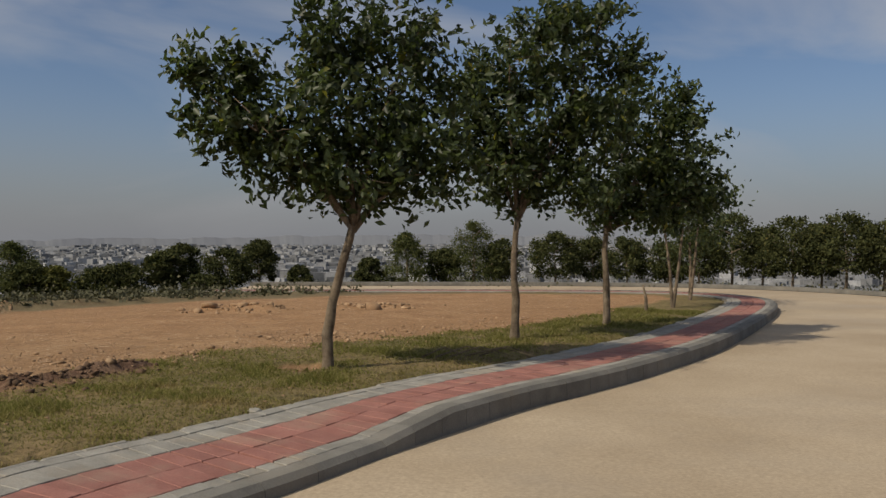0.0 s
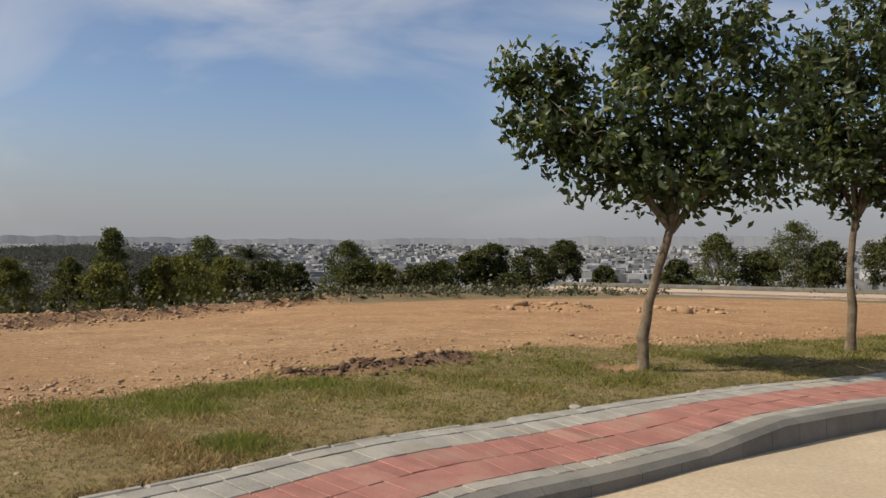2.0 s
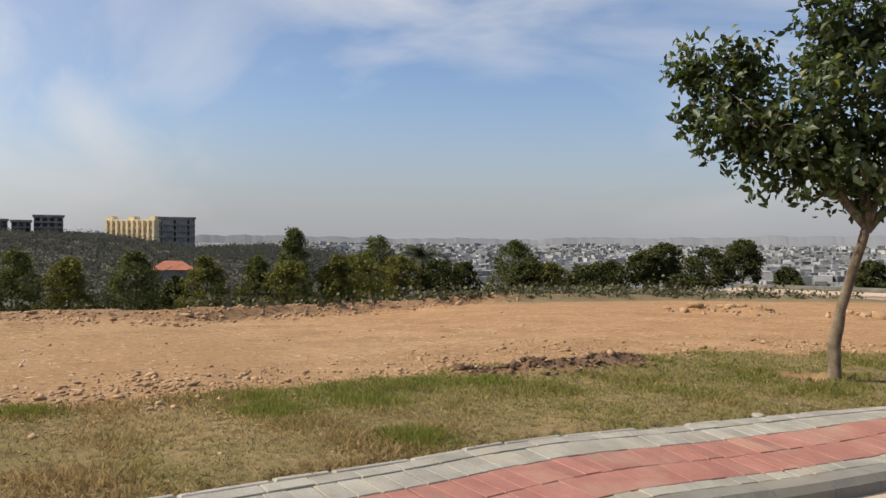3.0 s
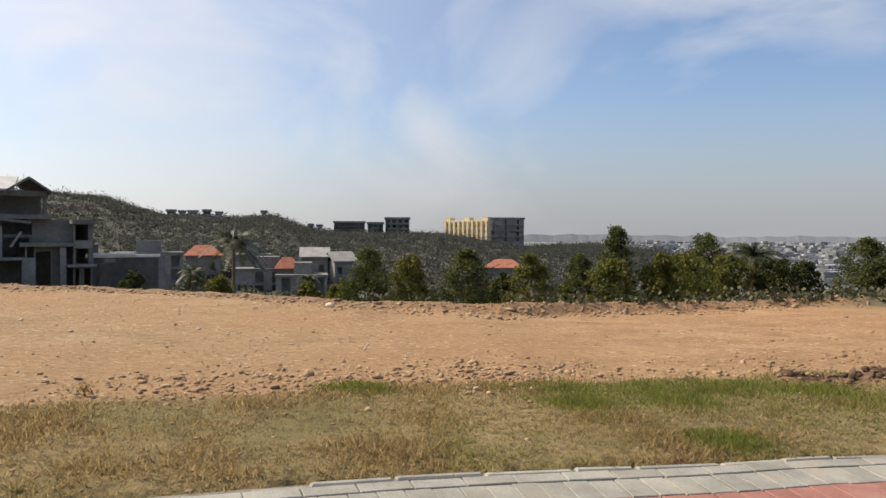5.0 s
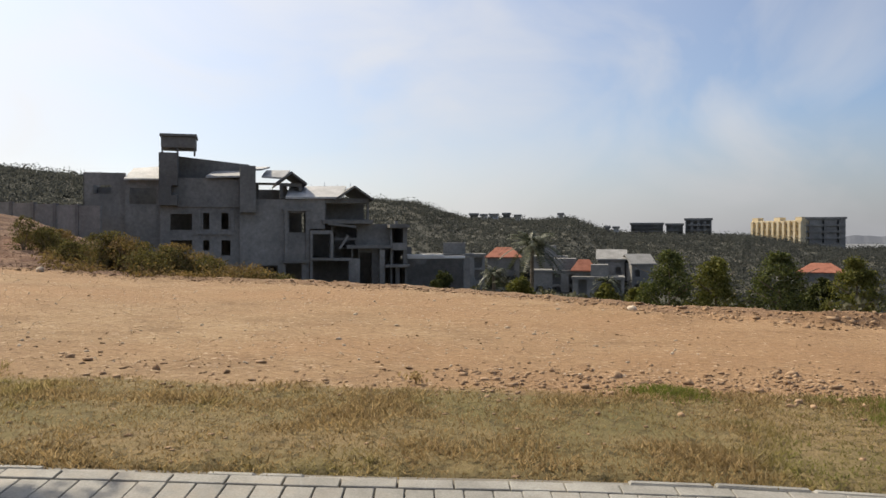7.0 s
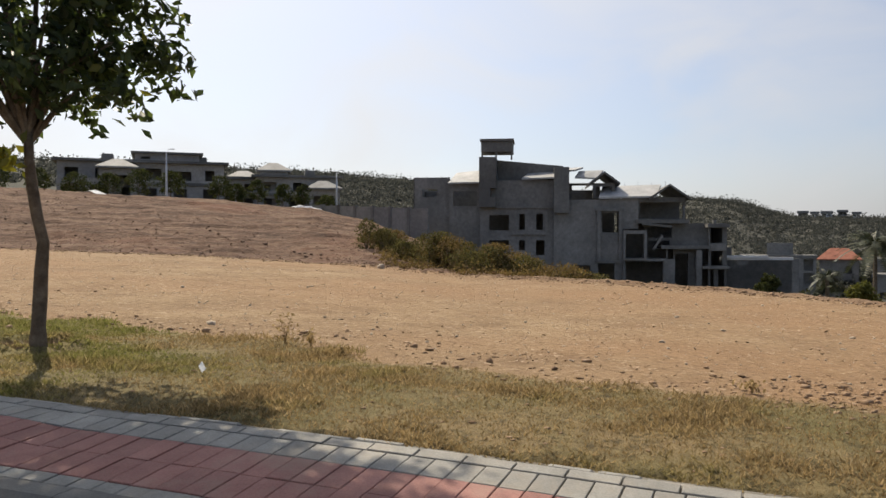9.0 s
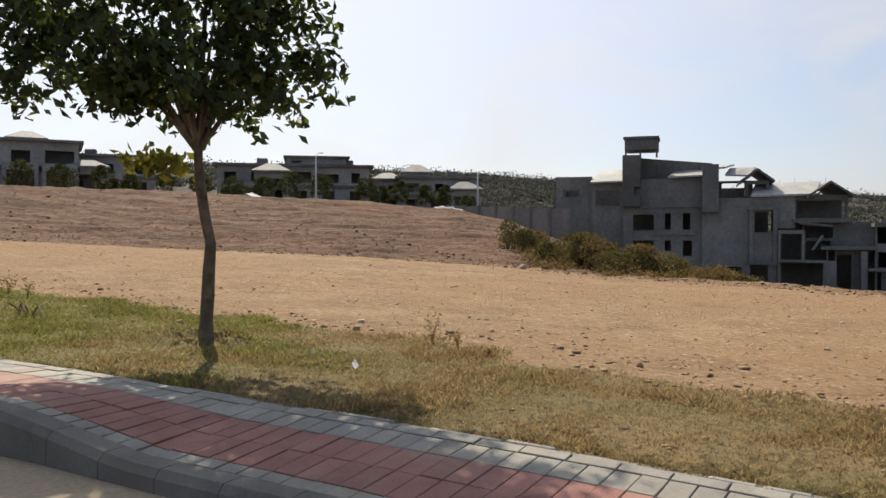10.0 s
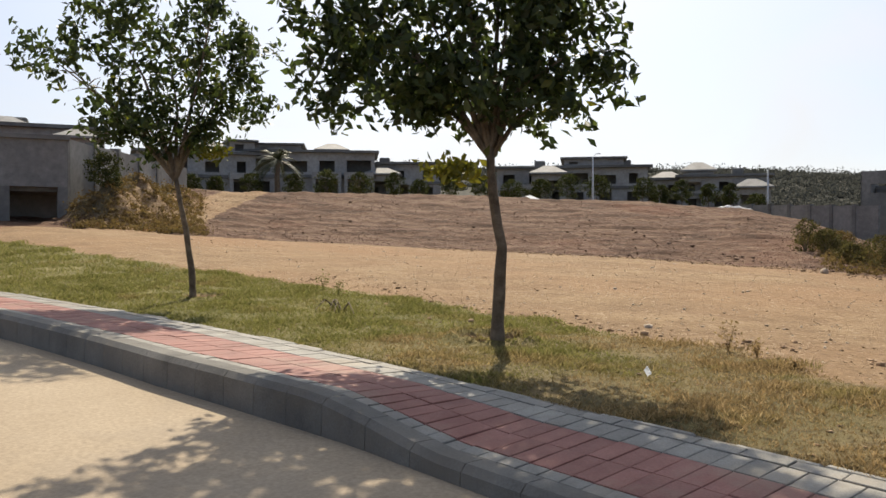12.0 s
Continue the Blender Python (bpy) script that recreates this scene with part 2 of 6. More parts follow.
def thing(name, at=(0, 0, 0), label="", category="", group="", kind="", rz=0.0):
    ob = new(name)
    ob.empty_display_size = 0.3
    ob.matrix_basis = pose(*at, 0, 0, rz)
    return tagged(ob, label, category, group, kind)


def child(ob, parent, m=None):
    ob.parent = parent
    ob.matrix_parent_inverse = Matrix.Identity(4)
    if m is not None:
        ob.matrix_basis = m
    return ob


def part(name, bm, material, parent, label="", smooth=False):
    me = bpy.data.meshes.new(name)
    bm.to_mesh(me)
    bm.free()
    for m in (material if isinstance(material, (list, tuple)) else [material]):
        me.materials.append(m)
    if smooth:
        me.polygons.foreach_set("use_smooth", [True] * len(me.polygons))
    return tagged(child(new(name, me), parent), label)


def add_box(bm, x0, y0, z0, x1, y1, z1, m=None):
    vs = [bm.verts.new(m @ Vector(p) if m else p) for p in
          ((x0, y0, z0), (x1, y0, z0), (x1, y1, z0), (x0, y1, z0), (x0, y0, z1), (x1, y0, z1), (x1, y1, z1), (x0, y1, z1))]
    for f in ((3, 2, 1, 0), (4, 5, 6, 7), (0, 1, 5, 4), (1, 2, 6, 5), (2, 3, 7, 6), (3, 0, 4, 7)):
        bm.faces.new([vs[i] for i in f])


def box_part(name, dims, material, parent, label="", bevel=0.0):
    bm = bmesh.new()
    add_box(bm, *dims)
    if bevel:
        bmesh.ops.bevel(bm, geom=bm.edges[:], offset=bevel, segments=1, affect="EDGES")
    return part(name, bm, material, parent, label)


def tube(verts, faces, pts, radii, sides=7):
    """Adds a tapered tube along pts to the lists."""
    base = len(verts)
    n = len(pts)
    for i, (p, r) in enumerate(zip(pts, radii)):
        d = (Vector(pts[min(i + 1, n - 1)]) - Vector(pts[max(i - 1, 0)])).normalized()
        a = d.orthogonal().normalized() if abs(d.z) < 0.9 else d.cross(Vector((0, 1, 0))).normalized()
        b = d.cross(a)
        for k in range(sides):
            t = 2 * math.pi * k / sides
            verts.append(Vector(p) + r * (math.cos(t) * a + math.sin(t) * b))
    for i in range(n - 1):
        for k in range(sides):
            q = base + i * sides
            faces.append((q + k, q + (k + 1) % sides, q + sides + (k + 1) % sides, q + sides + k))
    faces.append([base + (n - 1) * sides + k for k in range(sides)])


# ---- the line of the pavement and the lie of the land ----
EDGE = [(-6.55, -34), (-6.35, -24), (-6.25, -15), (-6.17, -11.5), (-5.97, -8.7), (-5.7, -6.5), (-5.5, -5.2), (-5.27, -4.1), (-5.08, -3.1),
        (-4.9, -2.1), (-4.67, -1.0), (-4.38, 0.2), (-4.1, 1.5), (-3.75, 2.7), (-3.34, 3.8), (-2.87, 5.2), (-2.2, 6.35), (-1.71, 7.25),
        (-0.95, 8.5), (-0.1, 9.75), (0.6, 10.55), (1.83, 12.1), (3.89, 15.2), (7, 21.0), (8.6, 24.6), (9, 26.8), (8.2, 28.9), (5.5, 30.2), (-1, 31.0), (-10, 31.2)]
WIDTH, ROAD_WIDTH = 1.45, 6.6


def glide(points, step):
    p = np.array(points, float)
    p = np.vstack([2 * p[0] - p[1], p, 2 * p[-1] - p[-2]])
    out = []
    for i in range(1, len(p) - 2):
        for u in np.linspace(0, 1, 24, endpoint=False):
            a, b, c, d = p[i - 1:i + 3]
            out.append(0.5 * (2 * b + (c - a) * u + (2 * a - 5 * b + 4 * c - d) * u * u + (3 * b - a - 3 * c + d) * u ** 3))
    out = np.array(out + [p[-2]])
    s = np.concatenate([[0], np.cumsum(np.linalg.norm(np.diff(out, axis=0), axis=1))])
    q = np.arange(0, s[-1], step)
    return q, np.stack([np.interp(q, s, out[:, 0]), np.interp(q, s, out[:, 1])], 1)


S, LINE = glide(EDGE, 0.1)
TAN = np.gradient(LINE, axis=0)
TAN /= np.linalg.norm(TAN, axis=1)[:, None]
NORM = np.stack([TAN[:, 1], -TAN[:, 0]], 1)        # towards the road


def road_z(y):
    y = np.asarray(y, float)
    return np.where(y < 10, -0.03 * np.maximum(y, -30), -0.3 - 0.015 * (np.minimum(y, 32) - 10))


def s_at(y):
    """Length along the edge at which it first reaches that y."""
    return float(S[np.argmax(LINE[:, 1] >= y)])


DROP0, DROP1 = s_at(-4.6), s_at(7.2)


def kerb_rise(s):
    """Height of the kerb's top over the road: a dropped stretch with a ramp at each end."""
    return float(np.interp(s, [DROP0 - 0.1, DROP0 + 1.1, DROP1, DROP1 + 1.2], [0.27, 0.10, 0.09, 0.21]))


INNER_RISE = 0.2
SPREAD_Y, SPREAD = [-12, -7, -5.3, -4.2, 2.0, 4.0], [1.18, 1.15, 1.08, 1.0, 1.0, 1.0]


def spread(s):
    """How much wider the pavement is than its usual width."""
    return float(np.interp(np.interp(s, S, LINE[:, 1]), SPREAD_Y, SPREAD))


def on_pavement(s, o):
    """Place on the pavement: s along it, o metres from the grass towards the road."""
    rise = (kerb_rise(s) - INNER_RISE) * max(0.0, o) / WIDTH
    o = o * spread(s)
    x = np.interp(s, S, LINE[:, 0]) + o * np.interp(s, S, NORM[:, 0])
    y = np.interp(s, S, LINE[:, 1]) + o * np.interp(s, S, NORM[:, 1])
    z0 = float(road_z(np.interp(s, S, LINE[:, 1])))
    return Vector((x, y, z0 + INNER_RISE + rise))


AZ = np.array([-90, -40, -10, 3, 15, 29, 38, 45, 52, 61, 69, 80, 92, 98, 104, 108, 115, 128, 140, 156, 180, 270.0])
LOT_R = np.array([31, 31, 31.5, 31, 28, 24, 21, 19, 16.5, 17.4, 20, 23, 26, 27, 29, 30, 31, 34, 36, 36, 36, 31.0])
LOT_Z = np.array([-.5, -.5, -.42, -.4, -.36, -.3, -.36, -.3, -.13, -.08, -.03, .07, .17, .25, .49, .6, .85, 1.14, 1.5, 2.1, 1.5, 0])
BANK = np.array([0, 0, .05, .08, .12, .15, .17, .2, .2, .06, .02, .04, .08, .08, .05, 0, 0, 0, 0, 0, 0, 0])
Z60 = np.array([-2, -2.2, -2.5, -2.6, -2.8, -3.2, -5, -6, -6, -6, -5, -4.5, -3.4, 0.3, 2.9, 3.7, 4.3, 4.9, 5.0, 5.2, 5, 0])
Z140 = np.array([-8, -10, -14, -14, -14, -14, -13, -12, -11, -9.5, -9, -8.5, -8, -5, 2, 5, 6, 6.5, 6.5, 6.5, 6, 0])
AZ_HILL = np.array([-90, 30, 36, 41, 45, 50, 56, 63.6, 65.6, 67.6, 70, 75, 78.6, 82, 92, 101, 106, 140, 180, 270.0])
Z380 = np.array([-28, -28, -14, -5, -1.5, -2.5, 2.0, 3.5, 6.0, 11.5, 10, 11, 18, 19.5, 22, 27, 29, 34, 30, -10.0])


def land_profile(az):
    e = np.interp(az, AZ, LOT_R)
    h = np.interp(az, AZ_HILL, Z380)
    z140 = np.interp(az, AZ, Z140)
    far = float(np.interp(az, [30, 45, 70, 110], [-45, -40, -10, 10]))
    r = [0, 4, e, e + 0.8, e + 1.6, e + 8, 60, 140, 230, 300, 380, 450, 600, 1000, 2000, 4950]
    ze, b, z60 = np.interp(az, AZ, LOT_Z), np.interp(az, AZ, BANK), np.interp(az, AZ, Z60)
    steep = float(np.interp(az, [32, 40, 85, 94, 98, 104, 110], [0.2, 0.55, 0.55, 0.4, 0.35, 0.2, 0.12]))
    z = [0.1, 0.1, ze, ze + b, ze + b * 0.7, ze + (z60 - ze) * steep, z60, z140, z140 + (h - z140) * 0.45, z140 + (h - z140) * 0.85, h, h - 1.5,
         min(h - 6, 30) if az < 100 else h, far, min(far, -30), -18]
    return r, z


def land_z(x, y):
    az = math.degrees(math.atan2(-x, y))
    az = az + 360 if az < -90 else az
    return float(np.interp(math.hypot(x, y), *land_profile(az)))


def edge_offset(P):
    """Signed distance from the pavement's edge (positive on the lot's side) and the index of the nearest point."""
    d = np.empty(len(P))
    k = np.empty(len(P), int)
    for i in range(0, len(P), 4000):
        q = P[i:i + 4000, None, :] - LINE[None, ::2, :]
        m = (q ** 2).sum(-1)
        j = m.argmin(1)
        k[i:i + 4000] = j * 2
        d[i:i + 4000] = np.sqrt(m[np.arange(len(j)), j])
    v = P - LINE[k]
    return np.where((v * NORM[k]).sum(1) > 0, -d, d), k


GRASS_Y = np.array([-34, -12, -8, -5, -2, 0, 2, 5, 8.5, 11, 14, 21, 28])
GRASS_W = np.array([6, 5.1, 4.2, 3.9, 3.1, 2.8, 2.9, 3.2, 3.8, 3.4, 2.7, 2.4, 1.5])


# hollows dug round the trees: x, y, radius, depth
HOLLOWS = [(-1.75, 10.05, 0.34, 0.10), (-7.62, -5.9, 0.36, 0.2), (-8.2, -12.1, 0.35, 0.08)]
# heaps of earth: line from x0, y0 to x1, y1, half width, height, darkness
MOUNDS = [(-4.35, 8.3, -3.75, 9.9, 0.2, 0.12, 0.85), (-4.9, 7.6, -4.4, 8.2, 0.18, 0.07, 0.8), (-5.6, 20.2, -4.6, 20.3, 0.5, 0.13, 0.15), (-2.5, 21.0, -1.2, 21.2, 0.4, 0.08, 0.2),
          (-20.8, -37.0, -23.5, -39.3, 1.6, 1.7, 0.0), (-24.5, -40.3, -29.0, -44.0, 1.9, 0.9, 0.0), (-14, 7.2, -16.5, 6.0, 0.6, 0.1, 0.2)]


def fbm(P, scale, octaves=4):
    """Cheap smooth noise for many points: sums of turned sine products."""
    out, amp = np.zeros(len(P)), 1.0
    rng = np.random.RandomState(7)
    for _ in range(octaves):
        for _ in range(3):
            a, ph = rng.uniform(0, math.pi), rng.uniform(0, 6.28, 2)
            u = (P[:, 0] * math.cos(a) + P[:, 1] * math.sin(a)) * scale * rng.uniform(0.8, 1.3)
            v = (-P[:, 0] * math.sin(a) + P[:, 1] * math.cos(a)) * scale * rng.uniform(0.8, 1.3)
            out += amp * np.sin(u + ph[0] + 1.3 * np.sin(v * 0.7)) * np.sin(v + ph[1]) / 3
        amp, scale = amp * 0.5, scale * 2.1
    return out


def near_land(P):
    """Heights and cover (grass, ploughed, scrub) for places round the lot."""
    P = np.asarray(P, float)
    r = np.hypot(P[:, 0], P[:, 1])
    az = np.degrees(np.arctan2(-P[:, 0], P[:, 1]))
    az = np.where(az < -90, az + 360, az)
    z = np.empty(len(P))
    order = np.round(az * 4).astype(int)
    for a in np.unique(order):
        m = order == a
        z[m] = np.interp(r[m], *land_profile(a / 4))
    d, k = edge_offset(P)
    side = road_z(LINE[k, 1]) + INNER_RISE
    w = np.clip(d / 9.0, 0, 1)
    w = w * w * (3 - 2 * w)
    lot = (d > 0) & (r < 60)
    z = np.where(lot, side * (1 - w) + z * w, z)
    e = np.interp(az, AZ, LOT_R)
    gw = np.interp(LINE[k, 1], GRASS_Y, GRASS_W)
    grass = np.clip((gw + 0.35 * fbm(P, 1.3) - d) / 0.5, 0, 1) * (d > 0)
    plough = np.clip((r - e) / 1.0, 0, 1) * np.clip((az - 95.5) / 2.5, 0, 1) * (r < 75)
    bank = np.clip((r - e + 1.5) / 1.0, 0, 1) * (az < 101) * (r < e + 4)
    wild = np.clip((r - e - 1.2) / 1.5, 0, 1) * np.clip((98.5 - az) / 3, 0, 1)
    wild = np.maximum(wild, np.clip((r - 74) / 6, 0, 1))
    near_far_grass = np.clip((r - e + 2.5) / 2.0, 0, 1) * np.clip((33 - az) / 5, 0, 1) * (r < 60)
    wild = np.maximum(wild, 0.75 * near_far_grass * (d > 0))
    # relief
    z = z + (r < 90) * lot * (0.02 * fbm(P, 0.8) + 0.012 * grass * fbm(P, 6) + 0.012 * (1 - grass) * fbm(P, 5) * np.clip(d, 0, 1))
    z = z + plough * (0.07 * fbm(P, 1.7) + 0.05 * fbm(P, 4.1, 2)) * np.clip((r - 26) / 4, 0, 1)
    z = z + plough * 0.13 * fbm(P @ np.array([[-0.57, 0.82], [0.82, 0.57]]) * np.array([0.22, 1.0]), 1.9) * np.clip((r - e) / 3, 0.25, 1)
    z = z + bank * 0.05 * fbm(P, 2.6)
    plough = np.maximum(plough, 0.5 * np.clip((r - e + 0.3) / 0.6, 0, 1) * (r < e + 2.5) * np.clip((az - 26) / 8, 0, 1) * np.clip((103 - az) / 6, 0, 1))
    z = z + np.clip((r - 150) / 200, 0, 1) * (r < 700) * 1.5 * fbm(P, 0.03)
    for hx, hy, hr, hd in HOLLOWS:
        q = np.hypot(P[:, 0] - hx, P[:, 1] - hy) / hr
        z = z - hd * np.exp(-q ** 4) + 0.5 * hd * np.exp(-((q - 1.25) / 0.25) ** 2)
        plough = np.maximum(plough, 0.9 * np.clip(1.3 - q, 0, 1))
        grass = grass * np.clip((q - 0.8) / 0.5, 0, 1)
    for (x0, y0, x1, y1, w, h, dark) in MOUNDS:
        ax, ay = x1 - x0, y1 - y0
        q = np.clip(((P[:, 0] - x0) * ax + (P[:, 1] - y0) * ay) / (ax * ax + ay * ay), 0, 1)
        dist = np.hypot(P[:, 0] - x0 - q * ax, P[:, 1] - y0 - q * ay)
        k = np.exp(-(dist / w) ** 2)
        z = z + h * k * (1 + (0.5 if w < 1 else 0.22) * fbm(P, 3.5))
        plough = np.maximum(plough, dark * np.clip(1.6 * k, 0, 1))
        wild = np.maximum(wild, (0.8 if w > 1.5 else 0.0) * np.clip(2.0 * k, 0, 1))
        grass = grass * (1 - np.clip(2 * k, 0, 1) * (dark > 0))
    track = np.abs(az - 149.5 + (r - 38) * 0.36) < 2.4 * 38 / np.maximum(r, 20)
    plough = np.where(track & (r > 33), 0, plough)
    wild = np.where(track & (r < 90) & (r > 33), 0, wild)
    z = z - 0.03 * np.exp(-(d / 0.25) ** 2) * lot
    under = np.clip((-0.0 - d) / 0.05, 0, 1) * (d > -WIDTH - ROAD_WIDTH - 0.2)
    z = np.where(under > 0, np.minimum(z, side - INNER_RISE - 0.35 * under), z)
    z = np.where(d <= -WIDTH - ROAD_WIDTH - 0.2, np.where(r < 60, np.minimum(z, side - 0.1), z), z)
    return z, grass, plough, wild


def ground_material():
    m, nt, b = base_material("ground", 0.95, 0.0, 0.15)
    p = coords(nt)
    a = nt.nodes.new("ShaderNodeAttribute")
    a.attribute_name = "cover"
    sep = nt.nodes.new("ShaderNodeSeparateColor")
    nt.links.new(a.outputs["Color"], sep.inputs[0])
    broad, mid, fine = noise_tex(nt, p, 0.12, 4), noise_tex(nt, p, 0.9, 6, 0.65), noise_tex(nt, p, 14, 6, 0.75)
    dirt = ramp(nt, mid, [(0.30, (0.21, 0.135, 0.074)), (0.55, (0.31, 0.215, 0.122)), (0.75, (0.39, 0.285, 0.17))])
    patch = noise_tex(nt, p, 0.45, 7, 0.72)
    dirt = mixed(nt, ramp(nt, patch, [(0.52, (0, 0, 0)), (0.66, (0.65, 0.65, 0.65))]), dirt, (0.19, 0.112, 0.06))
    place = nt.nodes.new("ShaderNodeSeparateXYZ")
    nt.links.new(p, place.inputs[0])
    redder = nt.nodes.new("ShaderNodeMapRange")
    redder.inputs[1].default_value, redder.inputs[2].default_value, redder.inputs[3].default_value, redder.inputs[4].default_value = 3.0, 16.0, 0.0, 0.6
    nt.links.new(place.outputs["Y"], redder.inputs[0])
    dirt = mixed(nt, redder.outputs[0], dirt, ramp(nt, mid, [(0.3, (0.25, 0.125, 0.058)), (0.7, (0.42, 0.245, 0.125))]))
    speck = noise_tex(nt, p, 5.5, 6, 0.7)
    dirt = mixed(nt, ramp(nt, speck, [(0.57, (0, 0, 0)), (0.68, (0.7, 0.7, 0.7))]), dirt, (0.16, 0.095, 0.053))
    pale = noise_tex(nt, p, 3.7, 6, 0.7)
    dirt = mixed(nt, ramp(nt, pale, [(0.58, (0, 0, 0)), (0.7, (0.6, 0.6, 0.6))]), dirt, (0.48, 0.37, 0.25))
    dirt = mixed(nt, ramp(nt, broad, [(0.42, (0, 0, 0)), (0.62, (0.7, 0.7, 0.7))]), dirt, (0.29, 0.175, 0.092))
    crumb = noise_tex(nt, p, 9.0, 8, 0.8)
    dirt = mixed(nt, ramp(nt, crumb, [(0.54, (0, 0, 0)), (0.62, (0.8, 0.8, 0.8))]), dirt, (0.15, 0.09, 0.05))
    chip = noise_tex(nt, p, 7.0, 8, 0.8)
    dirt = mixed(nt, ramp(nt, chip, [(0.58, (0, 0, 0)), (0.66, (0.85, 0.85, 0.85))]), dirt, (0.55, 0.44, 0.31))
    turf = ramp(nt, patch, [(0.3, (0.12, 0.108, 0.042)), (0.5, (0.19, 0.15, 0.07)), (0.72, (0.27, 0.19, 0.10))])
    turf = mixed(nt, ramp(nt, crumb, [(0.5, (0, 0, 0)), (0.6, (0.9, 0.9, 0.9))]), turf, (0.07, 0.054, 0.025))
    lush = nt.nodes.new("ShaderNodeMapRange")
    lush.inputs[1].default_value, lush.inputs[2].default_value, lush.inputs[3].default_value, lush.inputs[4].default_value = -4.0, -8.0, 0.0, 0.65
    nt.links.new(place.outputs["Y"], lush.inputs[0])
    turf = mixed(nt, lush.outputs[0], turf, ramp(nt, patch, [(0.35, (0.135, 0.135, 0.04)), (0.65, (0.22, 0.205, 0.075))]))
    turn = nt.nodes.new("ShaderNodeMapping")
    turn.inputs["Rotation"].default_value = (0, 0, radians(-125))
    nt.links.new(p, turn.inputs["Vector"])
    long = nt.nodes.new("ShaderNodeMapping")
    long.inputs["Scale"].default_value = (0.3, 1.5, 0.5)
    nt.links.new(turn.outputs[0], long.inputs["Vector"])
    lines = noise_tex(nt, long.outputs[0], 0.8, 8, 0.78)
    furrow = ramp(nt, lines, [(0.38, (0.055, 0.031, 0.02)), (0.49, (0.14, 0.082, 0.053)), (0.6, (0.225, 0.146, 0.097))])
    furrow = mixed(nt, ramp(nt, noise_tex(nt, p, 2.2, 7, 0.75), [(0.46, (0, 0, 0)), (0.62, (0.75, 0.75, 0.75))]), furrow, (0.10, 0.058, 0.038))
    furrow = mixed(nt, ramp(nt, noise_tex(nt, p, 3.1, 7, 0.75), [(0.54, (0, 0, 0)), (0.66, (0.75, 0.75, 0.75))]), furrow, (0.27, 0.18, 0.115))
    furrow = mixed(nt, ramp(nt, broad, [(0.52, (0, 0, 0)), (0.7, (0.45, 0.45, 0.45))]), furrow, (0.19, 0.08, 0.045))
    wild = ramp(nt, mid, [(0.3, (0.115, 0.092, 0.052)), (0.7, (0.185, 0.148, 0.085))])
    brush = ramp(nt, noise_tex(nt, p, 0.12, 8, 0.72), [(0.35, (0.058, 0.06, 0.05)), (0.5, (0.082, 0.08, 0.064)), (0.68, (0.105, 0.098, 0.078))])
    grown = nt.nodes.new("ShaderNodeAttribute")
    grown.attribute_name = "brush"
    # Built-up ground of the far plain, its grey-blue colour imitating haze.
    hazed_built = ramp(nt, noise_tex(nt, p, 0.006, 8, 0.75), [(0.36, (0.11, 0.12, 0.126)), (0.5, (0.165, 0.172, 0.178)), (0.66, (0.26, 0.26, 0.262))])

    def ragged(sock, amount=0.5):
        n = nt.nodes.new("ShaderNodeMath")
        n.operation = "MULTIPLY_ADD"
        nt.links.new(mid, n.inputs[0])
        n.inputs[1].default_value = amount
        nt.links.new(sock, n.inputs[2])
        r = nt.nodes.new("ShaderNodeMapRange")
        r.inputs[1].default_value, r.inputs[2].default_value = amount * 0.5 + 0.3, amount * 0.5 + 0.7
        nt.links.new(n.outputs[0], r.inputs[0])
        return r.outputs[0]

    col = mixed(nt, ragged(sep.outputs[0], 1.2), dirt, turf)
    col = mixed(nt, ragged(sep.outputs[1], 0.8), col, furrow)
    col = mixed(nt, ragged(sep.outputs[2], 0.8), col, wild)
    col = mixed(nt, grown.outputs["Fac"], col, brush)
    col = mixed(nt, a.outputs["Alpha"], col, hazed_built)
    col = mixed(nt, 0.6, col, ramp(nt, fine, [(0.28, (0.28, 0.27, 0.26)), (0.7, (0.72, 0.72, 0.72))]), "OVERLAY")
    nt.links.new(col, b.inputs["Base Color"])
    rough = nt.nodes.new("ShaderNodeBump")
    rough.inputs["Distance"].default_value = 0.12
    nt.links.new(lines, rough.inputs["Height"])
    nt.links.new(sep.outputs[1], rough.inputs["Strength"])
    grain = nt.nodes.new("ShaderNodeBump")
    grain.inputs["Strength"].default_value, grain.inputs["Distance"].default_value = 0.9, 0.035
    nt.links.new(fine, grain.inputs["Height"])
    nt.links.new(rough.outputs[0], grain.inputs["Normal"])
    nt.links.new(grain.outputs[0], b.inputs["Normal"])
    return m


M["ground"] = ground_material()


